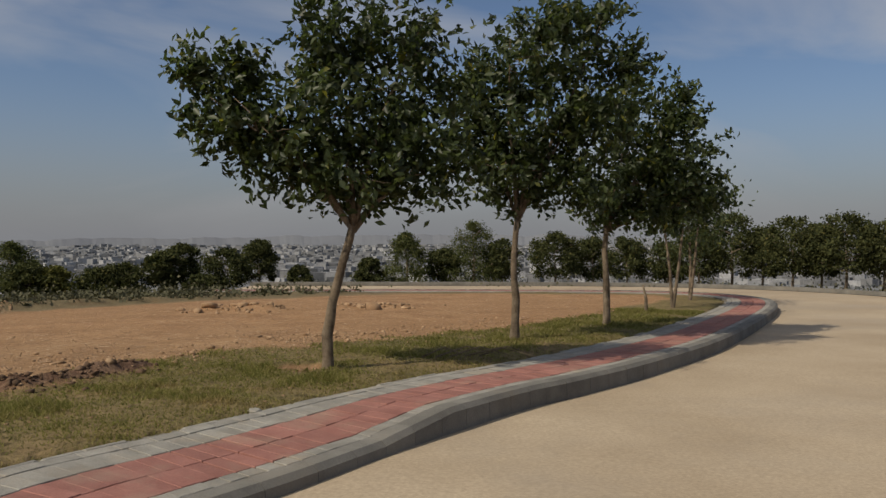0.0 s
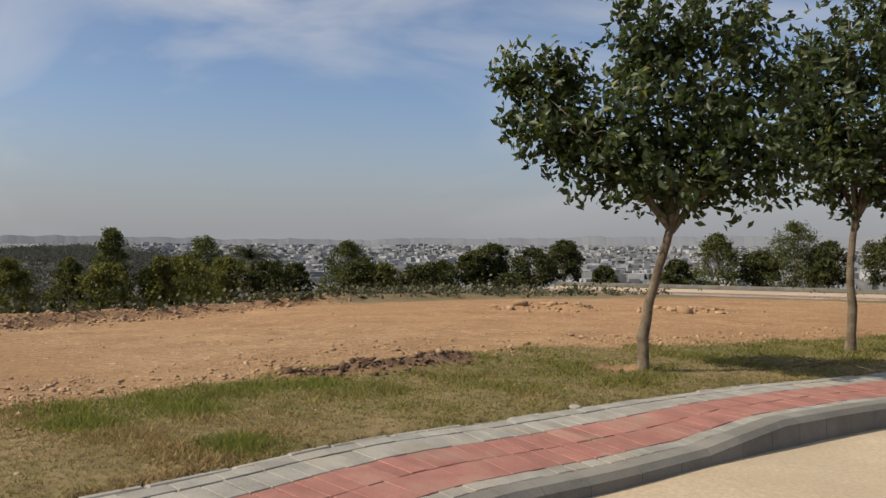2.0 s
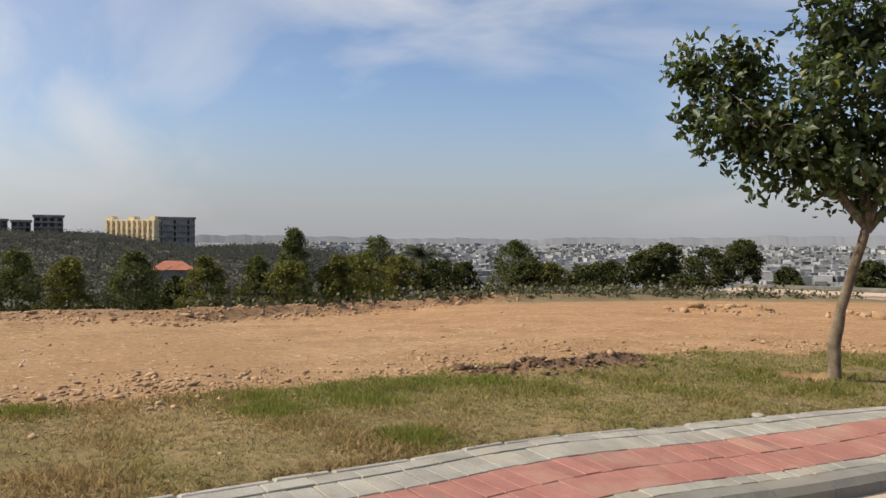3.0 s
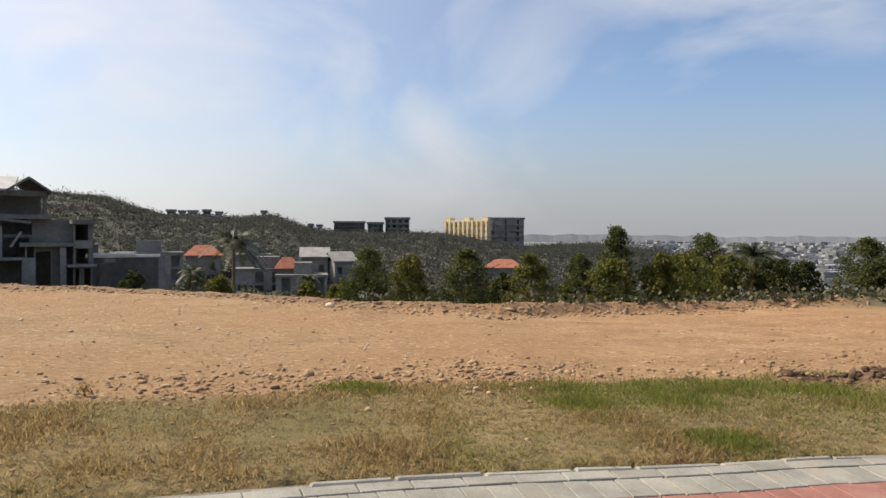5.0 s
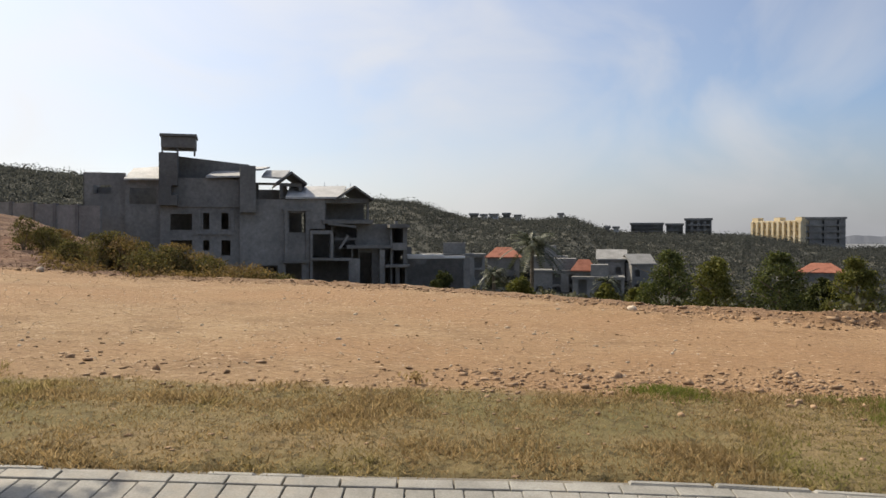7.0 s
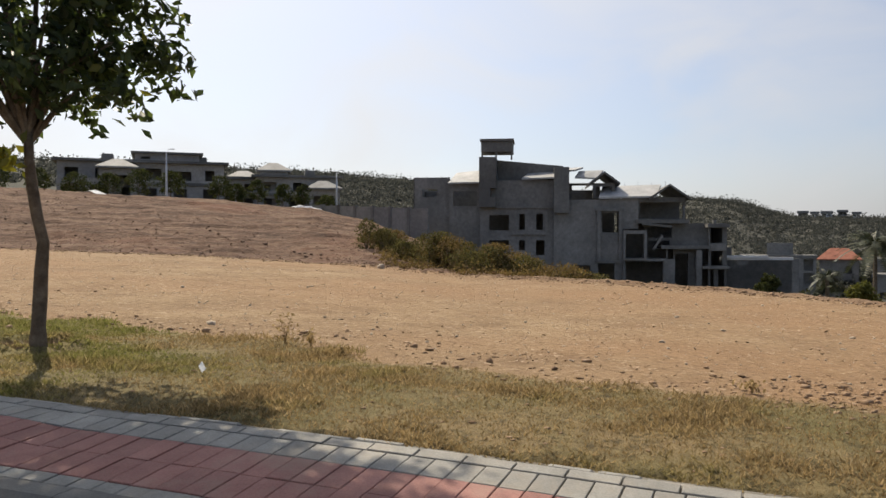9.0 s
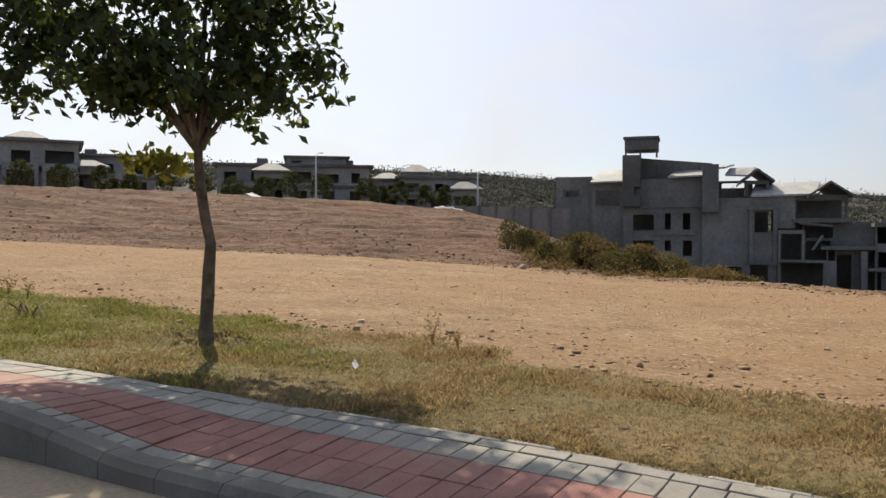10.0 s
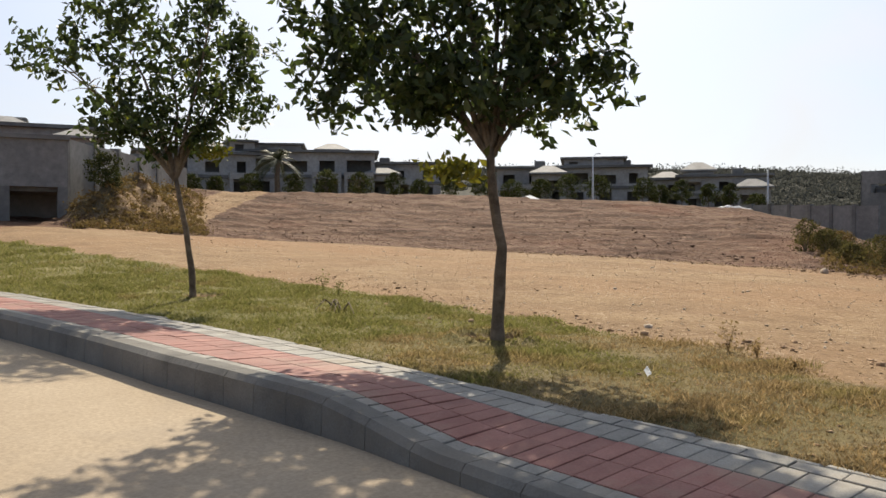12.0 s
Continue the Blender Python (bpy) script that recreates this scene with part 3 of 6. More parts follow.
def build_ground():
    az = np.concatenate([np.arange(-180, -40, 3.0), np.arange(-40, 165, 0.25), np.arange(165, 180, 3.0)])
    r = np.concatenate([[0.0, 1.0], np.arange(2.0, 26, 0.14), np.geomspace(26, 80, 200), np.geomspace(82, 4950, 90)])
    A, R = np.meshgrid(np.radians(az), r[1:])
    P = np.stack([-np.sin(A) * R, np.cos(A) * R], -1).reshape(-1, 2)
    z, g, pl, w = near_land(P)
    n, rings = len(az), len(r) - 1
    verts = np.vstack([np.column_stack([P, z]), [[0, 0, -0.4]]])
    i, k = np.meshgrid(np.arange(rings - 1), np.arange(n), indexing="ij")
    k2 = (k + 1) % n
    quads = np.stack([i * n + k, i * n + k2, (i + 1) * n + k2, (i + 1) * n + k], -1).reshape(-1, 4)[:, ::-1]
    fan = [(len(verts) - 1, (q + 1) % n, q) for q in range(n)]
    me = mesh_of("ground", verts.tolist(), quads.tolist() + fan, M["ground"], smooth=True)
    att = me.color_attributes.new("cover", "FLOAT_COLOR", "POINT")
    c = np.ones((len(verts), 4), np.float32)
    c[:-1, 0], c[:-1, 1], c[:-1, 2] = g, pl, w
    c[:-1, 3] = np.clip((np.hypot(P[:, 0], P[:, 1]) - 480) / 160, 0, 1) * (np.degrees(np.arctan2(-P[:, 0], P[:, 1])) < 60)
    att.data.foreach_set("color", c.ravel())
    rr, aa = np.hypot(P[:, 0], P[:, 1]), np.degrees(np.arctan2(-P[:, 0], P[:, 1]))
    grown = me.attributes.new("brush", "FLOAT", "POINT")
    grown.data.foreach_set("value", np.append(np.clip((rr - np.where(aa < 100, 50, 95)) / 30, 0, 1), 0).astype(np.float32))
    if me.polygons[0].normal.z < 0:
        me.flip_normals()
    return tagged(new("ground", me), "bare orange earth lot with dry grass verge and scrub slopes", "ground", kind="structure")


build_ground()


def strip(name, s0, s1, step, cols, material):
    """A ribbon along the pavement's line; cols: list of functions s -> Vector."""
    ss = np.arange(s0, s1, step)
    verts = [f(s) for s in ss for f in cols]
    n = len(cols)
    faces = [(i * n + k, i * n + k + 1, (i + 1) * n + k + 1, (i + 1) * n + k) for i in range(len(ss) - 1) for k in range(n - 1)]
    return mesh_of(name, verts, faces, material)


def below(o, dz):
    return lambda s: on_pavement(s, o) + Vector((0, 0, dz))


def road_at(o, dz=0.0):
    def f(s):
        p = on_pavement(s, o)
        p.z = float(road_z(np.interp(s, S, LINE[:, 1]))) + dz
        return p
    return f


S_END = float(S[-1]) - 0.3
road = tagged(new("road", strip("road", 0.5, S_END, 0.3, [road_at(WIDTH - 0.1 + k * (ROAD_WIDTH + 0.2) / 12, -0.02 * ((k - 6) / 6) ** 2) for k in range(13)], M["road"])),
              "dusty beige concrete road curving beside the kerb", "road", kind="structure")
pavement = tagged(new("pavement", strip("pavement", 0.5, S_END, 0.15, [below(-0.04, -0.3), below(-0.04, -0.022)] + [below(o, -0.022) for o in np.linspace(0.05, WIDTH - 0.1, 8)], M["mortar"])),
                  "block-paved pavement with grey and red rows and a kerb", "pavement", kind="structure")


def chamfered(name, lx, ly, lz, c, material):
    """A block with its top at z = 0, chamfered along the top."""
    v = [(sx * lx / 2, sy * ly / 2, -lz) for sx, sy in ((-1, -1), (1, -1), (1, 1), (-1, 1))]
    v += [(x, y, -c) for x, y, _ in v[:4]]
    v += [(sx * (lx / 2 - c), sy * (ly / 2 - c), 0) for sx, sy in ((-1, -1), (1, -1), (1, 1), (-1, 1))]
    f = [(8, 9, 10, 11)] + [(a + i, a + (i + 1) % 4, a + 4 + (i + 1) % 4, a + 4 + i) for a in (0, 4) for i in range(4)]
    return mesh_of(name, v, f, material)


def laid(s, o, jig):
    """Pose of a paver at s, o: x along the pavement, y across it, seated on the slope."""
    p = on_pavement(s, o)
    fx = (on_pavement(s + 0.1, o) - on_pavement(s - 0.1, o)).normalized()
    fy = (on_pavement(s, o - 0.1) - on_pavement(s, o + 0.1)).normalized()
    fz = fx.cross(fy).normalized()
    fy = fz.cross(fx)
    m = Matrix((fx, fy, fz)).transposed().to_4x4()
    m.translation = p + fz * jig.uniform(-0.004, 0.003)
    return m @ pose(0, 0, 0, jig.uniform(-0.5, 0.5), jig.uniform(-0.5, 0.5), jig.uniform(-0.6, 0.6)) @ Matrix.Diagonal((1, spread(s), 1, 1))


def pave():
    jig = random.Random(4)
    PW, PL = 0.155, 0.262
    rows = [(0.321, "grey", "grey"), (0.62, "red", "red"), (0.955, "red", "red"), (1.188, "grey", "narrow")]
    depth = {"grey": PL, "red": 0.335, "narrow": 0.13}
    near0, near1 = s_at(-5.2), s_at(4.2)
    soldier = {k: chamfered("paver", PW - 0.007, d - 0.007, 0.06, 0.004, M["red_paver" if k == "red" else "grey_paver"]) for k, d in depth.items()}
    stretcher = chamfered("paver", PL + 0.03, 0.12, 0.06, 0.004, M["grey_paver"])
    rest = {"grey": ([], []), "red": ([], [])}

    def put(me, colour, s, o, lone):
        m = laid(s, o, jig)
        if lone:
            ob = new("paver", me)
            child(ob, pavement, m)
            return
        v, f = rest[colour]
        b = len(v)
        v.extend(m @ x.co for x in me.vertices)
        f.extend([b + i for i in p.vertices] for p in me.polygons)

    s = 1.0
    while s < S_END - 0.3:
        for o, c, k in rows:
            put(soldier[k], c, s, o, near0 < s < near1)
        s += PW
    s = 1.0
    while s < S_END - 0.3:
        put(stretcher, "grey", s, 0.115, near0 < s < near1)
        s += PL + 0.04
    for c, (v, f) in rest.items():
        child(tagged(new("paver_run", mesh_of("paver_run", v, f, M[c + "_joined"])), kind="stuff"), pavement)
    # broken edging strip along the grass
    s, k = 1.0, 0
    while s < s_at(24):
        ln = jig.uniform(0.25, 0.6)
        if jig.random() < 0.85:
            me = chamfered("edging", ln - 0.02, 0.06, 0.1, 0.012, M["grey_paver"])
            child(new("edging", me), pavement, laid(s + ln / 2, 0.02 + jig.uniform(-0.02, 0.012), jig) @ pose(0, 0, jig.uniform(-0.02, 0.004)))
        s += ln
        k += 1


pave()


def kerb_block(s0, s1, side=1, near=None):
    """One kerb stone with a chamfered top edge, from s0 to s1."""
    v, f = [], []
    n = 3
    for i in range(n):
        s = s0 + 0.003 + (s1 - s0 - 0.006) * i / (n - 1)
        road_level = float(road_z(np.interp(s, S, LINE[:, 1])))
        for o, zz in ((WIDTH - 0.2, None), (WIDTH - 0.05, None), (WIDTH - 0.005, -0.045), (WIDTH + 0.005, "r")):
            p = on_pavement(s, o)
            top = on_pavement(s, WIDTH - 0.1).z + 0.004
            p.z = road_level - 0.15 if zz == "r" else top + (zz or 0)
            v.append(p)
    for i in range(n - 1):
        for k in range(3):
            f.append((i * 4 + k, i * 4 + k + 1, (i + 1) * 4 + k + 1, (i + 1) * 4 + k)[::-1])
    f.append((0, 1, 2, 3))
    f.append(tuple((n - 1) * 4 + k for k in (3, 2, 1, 0)))
    return mesh_of("kerb_stone", v, f, M["kerb"])


def kerbs():
    s = 1.0
    while s < S_END - 0.6:
        child(new("kerb_stone", kerb_block(s, s + 0.46)), pavement)
        s += 0.46
    o = WIDTH + ROAD_WIDTH
    far = strip("far_kerb", s_at(8), S_END, 0.4, [road_at(o, 0.0), road_at(o, 0.16), road_at(o + 0.15, 0.17), road_at(o + 0.15, -0.4)], M["kerb"])
    tagged(new("far_kerb", far), "pale concrete kerb along the far side of the road", "kerb", kind="structure")


kerbs()


# ---- trees ----
def leaves_mesh(name, centres, normals, size, material, rng, ratio=0.5):
    """Many small folded leaves, four corners each."""
    n = len(centres)
    c = np.asarray(centres)
    d = rng.normal(size=(n, 3))
    d[:, 2] -= 0.35
    d /= np.linalg.norm(d, axis=1)[:, None]
    nn = np.asarray(normals) + rng.normal(size=(n, 3)) * 0.9
    w = np.cross(d, nn)
    w /= np.linalg.norm(w, axis=1)[:, None] + 1e-9
    up = np.cross(w, d)
    ln = (size * rng.uniform(0.6, 1.25, n))[:, None]
    fold = ln * 0.12
    pts = np.stack([c - d * ln * 0.5, c + w * ln * ratio * 0.5 + up * fold, c + d * ln * 0.5, c - w * ln * ratio * 0.5 + up * fold], 1).reshape(-1, 3)
    q = np.arange(n) * 4
    tris = np.stack([np.stack([q, q + 1, q + 2], 1), np.stack([q, q + 2, q + 3], 1)], 1).reshape(-1, 3)
    return mesh_of(name, pts, tris, material)


def street_tree(at, az, spine, blobs, seed, label, n_leaves=5200, leaf=0.14, thick=0.075, low=None, loose=0.0):
    """az: the way the tree is looked at; spine: (u, z) of the trunk; blobs: (u, z, ru, rz, weight) of the crown, u to the right."""
    rng = np.random.RandomState(seed)
    t = thing("street_tree", at, label, "tree", "street trees", rz=az)
    v, f = [], []
    k = len(spine)
    pts = [Vector((u, 0.03 * math.sin(3 * z), z)) for u, z in spine]
    fine = [pts[i].lerp(pts[i + 1], q) + Vector(rng.uniform(-0.008, 0.008, 3)) for i in range(k - 1) for q in (0, 0.5)] + [pts[-1]]
    n = len(fine)
    tube(v, f, fine, [thick * (1.3 if i == 0 else 1.0 - 0.4 * i / (n - 1)) * rng.uniform(0.93, 1.07) for i in range(n)], 10)
    child(new("trunk", mesh_of("trunk", v, f, M["bark"], smooth=True)), t)
    fork = pts[-1]
    big = [b for b in blobs if b[4] > 0.3]
    for i in range(len(big) + 3):
        b = big[i % len(big)]
        dep = b[2] * 0.75
        e = Vector((b[0] + rng.uniform(-0.5, 0.5) * b[2], rng.uniform(-0.7, 0.7) * dep, b[1] + rng.uniform(-0.2, 0.6) * b[3]))
        mid = fork.lerp(e, 0.5) + Vector(rng.uniform(-0.1, 0.1, 3)) + Vector((0, 0, 0.08))
        v, f = [], []
        tube(v, f, [fork - Vector((0, 0, 0.12)), fork.lerp(mid, 0.5), mid, mid.lerp(e, 0.6), e], [0.036, 0.028, 0.019, 0.012, 0.005], 6)
        for _ in range(4):
            q = mid.lerp(e, rng.uniform(0, 0.8))
            g = q + Vector((rng.uniform(-0.6, 0.6) * b[2], rng.uniform(-0.6, 0.6) * dep, rng.uniform(-0.3, 0.7) * b[3]))
            tube(v, f, [q, q.lerp(g, 0.5) + Vector((0, 0, 0.03)), g], [0.012, 0.008, 0.003], 4)
        child(new("limb", mesh_of("limb", v, f, M["bark"], smooth=True)), t)
    cs, ns = [], []
    tot = sum(b[4] for b in blobs)
    per_spray = 18
    for b in blobs:
        sprays = max(4, int(n_leaves * b[4] / tot) // per_spray)
        u = rng.normal(size=(sprays, 3))
        u /= np.linalg.norm(u, axis=1)[:, None]
        rad = rng.uniform(0.1, 1.0, sprays) ** 0.45 * rng.uniform(0.85, 1.15 + loose, sprays)
        sc = u * rad[:, None] * np.array((b[2], max(b[2] * 0.85, 0.3), b[3])) + np.array((b[0], 0, b[1]))
        out = u + np.array([0, 0, 0.15])
        per = np.repeat(np.arange(sprays), per_spray)
        along = rng.uniform(-0.16, 0.2, (len(per), 1)) * out[per]
        cs.append(sc[per] + along + rng.normal(size=(len(per), 3)) * 0.07)
        ns.append(u[per] + np.array([0, 0, 0.5]))
    cs, ns = np.vstack(cs), np.vstack(ns)
    child(new("crown", leaves_mesh("crown", cs, ns, leaf, M["leaf"], rng)), t)
    if low:
        lc = np.array((low[0], 0, low[1])) + rng.normal(size=(low[3], 3)) * np.array([low[2], low[2] * 0.6, low[2] * 0.4])
        sprout = child(new("low_sprout", leaves_mesh("low_sprout", lc, rng.normal(size=(low[3], 3)), 0.13, M["yellow_leaf"], rng)), t)
        tagged(sprout, "yellow-green sprout below the crown", kind="stuff")
    return t


def on_land(x, y):
    return (x, y, float(near_land(np.array([[x, y]]))[0][0]) - 0.02)


street_tree(on_land(-1.42, 9.93), 8, [(0, -0.1), (0.0, 0.45), (0.05, 0.85), (0.19, 1.35), (0.32, 1.85)],
            [(0.3, 2.45, 0.9, 0.5, 1.1), (-0.5, 2.75, 0.6, 0.5, 0.7), (-1.1, 3.1, 0.6, 0.48, 0.7), (-1.55, 3.62, 0.3, 0.3, 0.3), (-0.95, 3.62, 0.3, 0.3, 0.28), (1.1, 2.55, 0.7, 0.5, 0.7),
             (1.25, 3.2, 0.75, 0.6, 0.8), (0.2, 3.3, 0.9, 0.6, 1.0), (0.05, 4.0, 0.45, 0.55, 0.5), (0.8, 4.1, 0.85, 0.6, 0.8), (-0.2, 4.6, 0.22, 0.4, 0.15)],
            11, "dark green street tree on a bent leaning trunk in the verge", 10500)
street_tree(on_land(1.19, 13.46), -5, [(0, -0.1), (0.02, 0.7), (-0.02, 1.3), (0.05, 2.1)],
            [(0.0, 2.75, 0.85, 0.6, 0.9), (1.0, 2.75, 0.8, 0.55, 0.8), (0.3, 3.6, 1.15, 0.7, 1.2), (1.3, 3.8, 0.85, 0.7, 0.9), (1.85, 4.6, 0.42, 0.42, 0.35), (0.5, 4.7, 1.15, 0.7, 1.2),
             (-0.5, 4.2, 0.7, 0.65, 0.7), (-0.6, 3.2, 0.55, 0.55, 0.5), (1.0, 5.3, 0.85, 0.5, 0.6)],
            12, "dense dark green street tree with a straight trunk", 11000, 0.15)
street_tree(on_land(3.27, 16.17), -11, [(0, -0.1), (0.0, 0.8), (-0.03, 1.5), (0.0, 2.0)],
            [(0.1, 2.5, 0.65, 0.6, 0.7), (0.9, 2.6, 0.9, 0.7, 1.0), (1.7, 2.6, 0.65, 0.5, 0.6), (0.6, 3.5, 0.85, 0.75, 0.9), (1.4, 3.5, 0.75, 0.75, 0.8), (1.5, 4.35, 0.45, 0.5, 0.35), (0.4, 4.3, 0.6, 0.55, 0.5)],
            13, "dark green street tree with a pale straight trunk", 8500, 0.15)
street_tree(on_land(-7.31, -5.61), 124, [(0, -0.1), (0.02, 0.5), (0.05, 1.05), (-0.05, 1.6), (-0.08, 2.15)],
            [(-0.1, 2.75, 0.8, 0.42, 1.1), (-1.0, 2.8, 0.65, 0.36, 0.55), (-1.85, 2.75, 0.42, 0.22, 0.16), (0.7, 2.95, 0.5, 0.42, 0.6), (1.35, 3.1, 0.25, 0.13, 0.06), (1.05, 4.85, 0.8, 0.5, 1.7), (0.5, 5.45, 0.9, 0.5, 1.7), (-1.9, 3.55, 0.5, 0.32, 0.3), (-1.8, 3.1, 0.45, 0.2, 0.16), (-0.6, 3.4, 0.85, 0.55, 0.9),
             (0.3, 3.6, 0.85, 0.55, 0.9), (-1.4, 3.5, 0.6, 0.5, 0.5), (0.72, 3.7, 0.45, 0.45, 0.36), (-0.3, 4.2, 0.9, 0.45, 0.7), (-1.3, 4.5, 0.7, 0.5, 0.6), (-0.4, 5.15, 0.9, 0.5, 1.5), (0.6, 4.5, 0.75, 0.5, 0.8), (-2.0, 4.3, 0.5, 0.45, 0.4)],
            14, "street tree with a scarred trunk and yellowing low sprout", 15500, 0.15, low=(-0.5, 1.9, 0.17, 220), loose=0.3)
street_tree(on_land(-7.9, -12.0), 144, [(0, -0.1), (-0.02, 0.5), (-0.12, 1.2), (-0.28, 2.1)],
            [(-0.3, 2.75, 0.75, 0.45, 0.9), (-1.0, 3.1, 0.75, 0.45, 0.7), (-2.0, 3.9, 0.65, 0.35, 0.4), (0.6, 3.4, 0.65, 0.55, 0.7), (-0.4, 3.9, 0.95, 0.65, 1.0), (0.9, 4.2, 0.5, 0.45, 0.4), (-1.2, 4.6, 0.75, 0.5, 0.6), (0, 5.0, 0.85, 0.5, 0.6)],
            15, "slender street tree with a thin leaning trunk", 5800, 0.15, 0.06, low=(0.3, 2.45, 0.15, 120), loose=0.15)


def young_tree(x, y, h, crown, seed):
    rng = np.random.RandomState(seed)
    t = thing("young_tree", on_land(x, y), "young tree with thin pale bare stems in the verge", "tree", "young trees")
    for i in range(1 + seed % 3):
        v, f = [], []
        a = rng.uniform(0, 6.28)
        e = Vector((math.cos(a) * 0.12 * h, math.sin(a) * 0.12 * h, h))
        tube(v, f, [(0, 0, -0.1), e * 0.4 + Vector((0.03, 0, 0.05)), e], [0.05, 0.04, 0.02], 7)
        child(new("stem", mesh_of("stem", v, f, M["bark"], smooth=True)), t)
    if crown:
        u = rng.normal(size=(1500, 3)) * np.array([0.42, 0.42, 0.42]) * crown + np.array([0, 0, h + 0.4])
        child(new("crown", leaves_mesh("crown", u, rng.normal(size=(1500, 3)), 0.15, M["leaf"], rng)), t)
    return t


for x, y, h, c, sd in ((5.0, 19.89, 0.7, 0, 3), (6.12, 21.53, 2.4, 1.1, 4), (7.7, 25.2, 2.3, 1.4, 5), (8.0, 26.2, 2.4, 1.5, 8)):
    young_tree(x, y, h, c, sd)


# ---- distance: building helpers ----
EYE = Vector((0.0, -0.3, 1.5))


def out_at(az, r, z=0.0):
    a = radians(az)
    return (EYE.x - math.sin(a) * r, EYE.y + math.cos(a) * r, z)


def holed_wall(bm, u0, u1, z0, z1, holes, w=0.0, thick=0.35):
    """A wall in the plane y = w with rectangular openings (u0, z0, u1, z1)."""
    us = sorted({u0, u1, *[min(max(h[i], u0), u1) for h in holes for i in (0, 2)]})
    zs = sorted({z0, z1, *[min(max(h[i], z0), z1) for h in holes for i in (1, 3)]})
    for a, b in zip(us, us[1:]):
        for c, d in zip(zs, zs[1:]):
            um, zm = (a + b) / 2, (c + d) / 2
            if not any(h[0] < um < h[2] and h[1] < zm < h[3] for h in holes):
                add_box(bm, a, w, c, b, w + thick, d)
    bmesh.ops.remove_doubles(bm, verts=bm.verts[:], dist=0.0005)


def wall_part(name, parent, material, u0, u1, z0, z1, holes=(), w=0.0, thick=0.35, label=""):
    bm = bmesh.new()
    holed_wall(bm, u0, u1, z0, z1, list(holes), w, thick)
    return part(name, bm, material, parent, label)


def slab_part(name, parent, material, pts, thick, label=""):
    """A sloping sheet: four corners and a thickness below them."""
    bm = bmesh.new()
    top = [bm.verts.new(p) for p in pts]
    low = [bm.verts.new((p[0], p[1], p[2] - thick)) for p in pts]
    bm.faces.new(top)
    bm.faces.new(low[::-1])
    for i in range(4):
        bm.faces.new((top[i], low[i], low[(i + 1) % 4], top[(i + 1) % 4]))
    bmesh.ops.recalc_face_normals(bm, faces=bm.faces[:])
    return part(name, bm, material, parent, label)


def hip_roof(name, parent, material, u0, u1, w0, w1, z0, rise, over=0.4, ridge=0.25, label=""):
    bm = bmesh.new()
    u0, u1, w0, w1 = u0 - over, u1 + over, w0 - over, w1 + over
    cu, cw, k = (u0 + u1) / 2, (w0 + w1) / 2, (u1 - u0) * ridge / 2
    b = [bm.verts.new(p) for p in ((u0, w0, z0), (u1, w0, z0), (u1, w1, z0), (u0, w1, z0))]
    lo = [bm.verts.new((v.co.x, v.co.y, z0 - 0.18)) for v in b]
    t = [bm.verts.new((cu - k, cw, z0 + rise)), bm.verts.new((cu + k, cw, z0 + rise))]
    for f in ((b[0], b[1], t[1], t[0]), (b[2], b[3], t[0], t[1]), (b[1], b[2], t[1]), (b[3], b[0], t[0]), tuple(lo[::-1])):
        bm.faces.new(f)
    for i in range(4):
        bm.faces.new((lo[i], lo[(i + 1) % 4], b[(i + 1) % 4], b[i]))
    return part(name, bm, material, parent, label)


def gable_roof(name, parent, material, u0, u1, w0, w1, z0, rise, thick=0.2, label=""):
    """Ridge runs away from the viewer; the gable end faces him."""
    bm = bmesh.new()
    c = (u0 + u1) / 2
    prof = [(u0, z0), (c, z0 + rise), (u1, z0), (u1, z0 - thick), (c, z0 + rise - thick), (u0, z0 - thick)]
    a = [bm.verts.new((u, w0, z)) for u, z in prof]
    b = [bm.verts.new((u, w1, z)) for u, z in prof]
    for v in (a, b[::-1]):
        bm.faces.new((v[0], v[1], v[4], v[5]) if v is a else (v[0], v[1], v[4], v[5]))
        bm.faces.new((v[1], v[2], v[3], v[4]))
    for i in range(6):
        j = (i + 1) % 6
        bm.faces.new((a[j], a[i], b[i], b[j]))
    bmesh.ops.recalc_face_normals(bm, faces=bm.faces[:])
    return part(name, bm, material, parent, label)


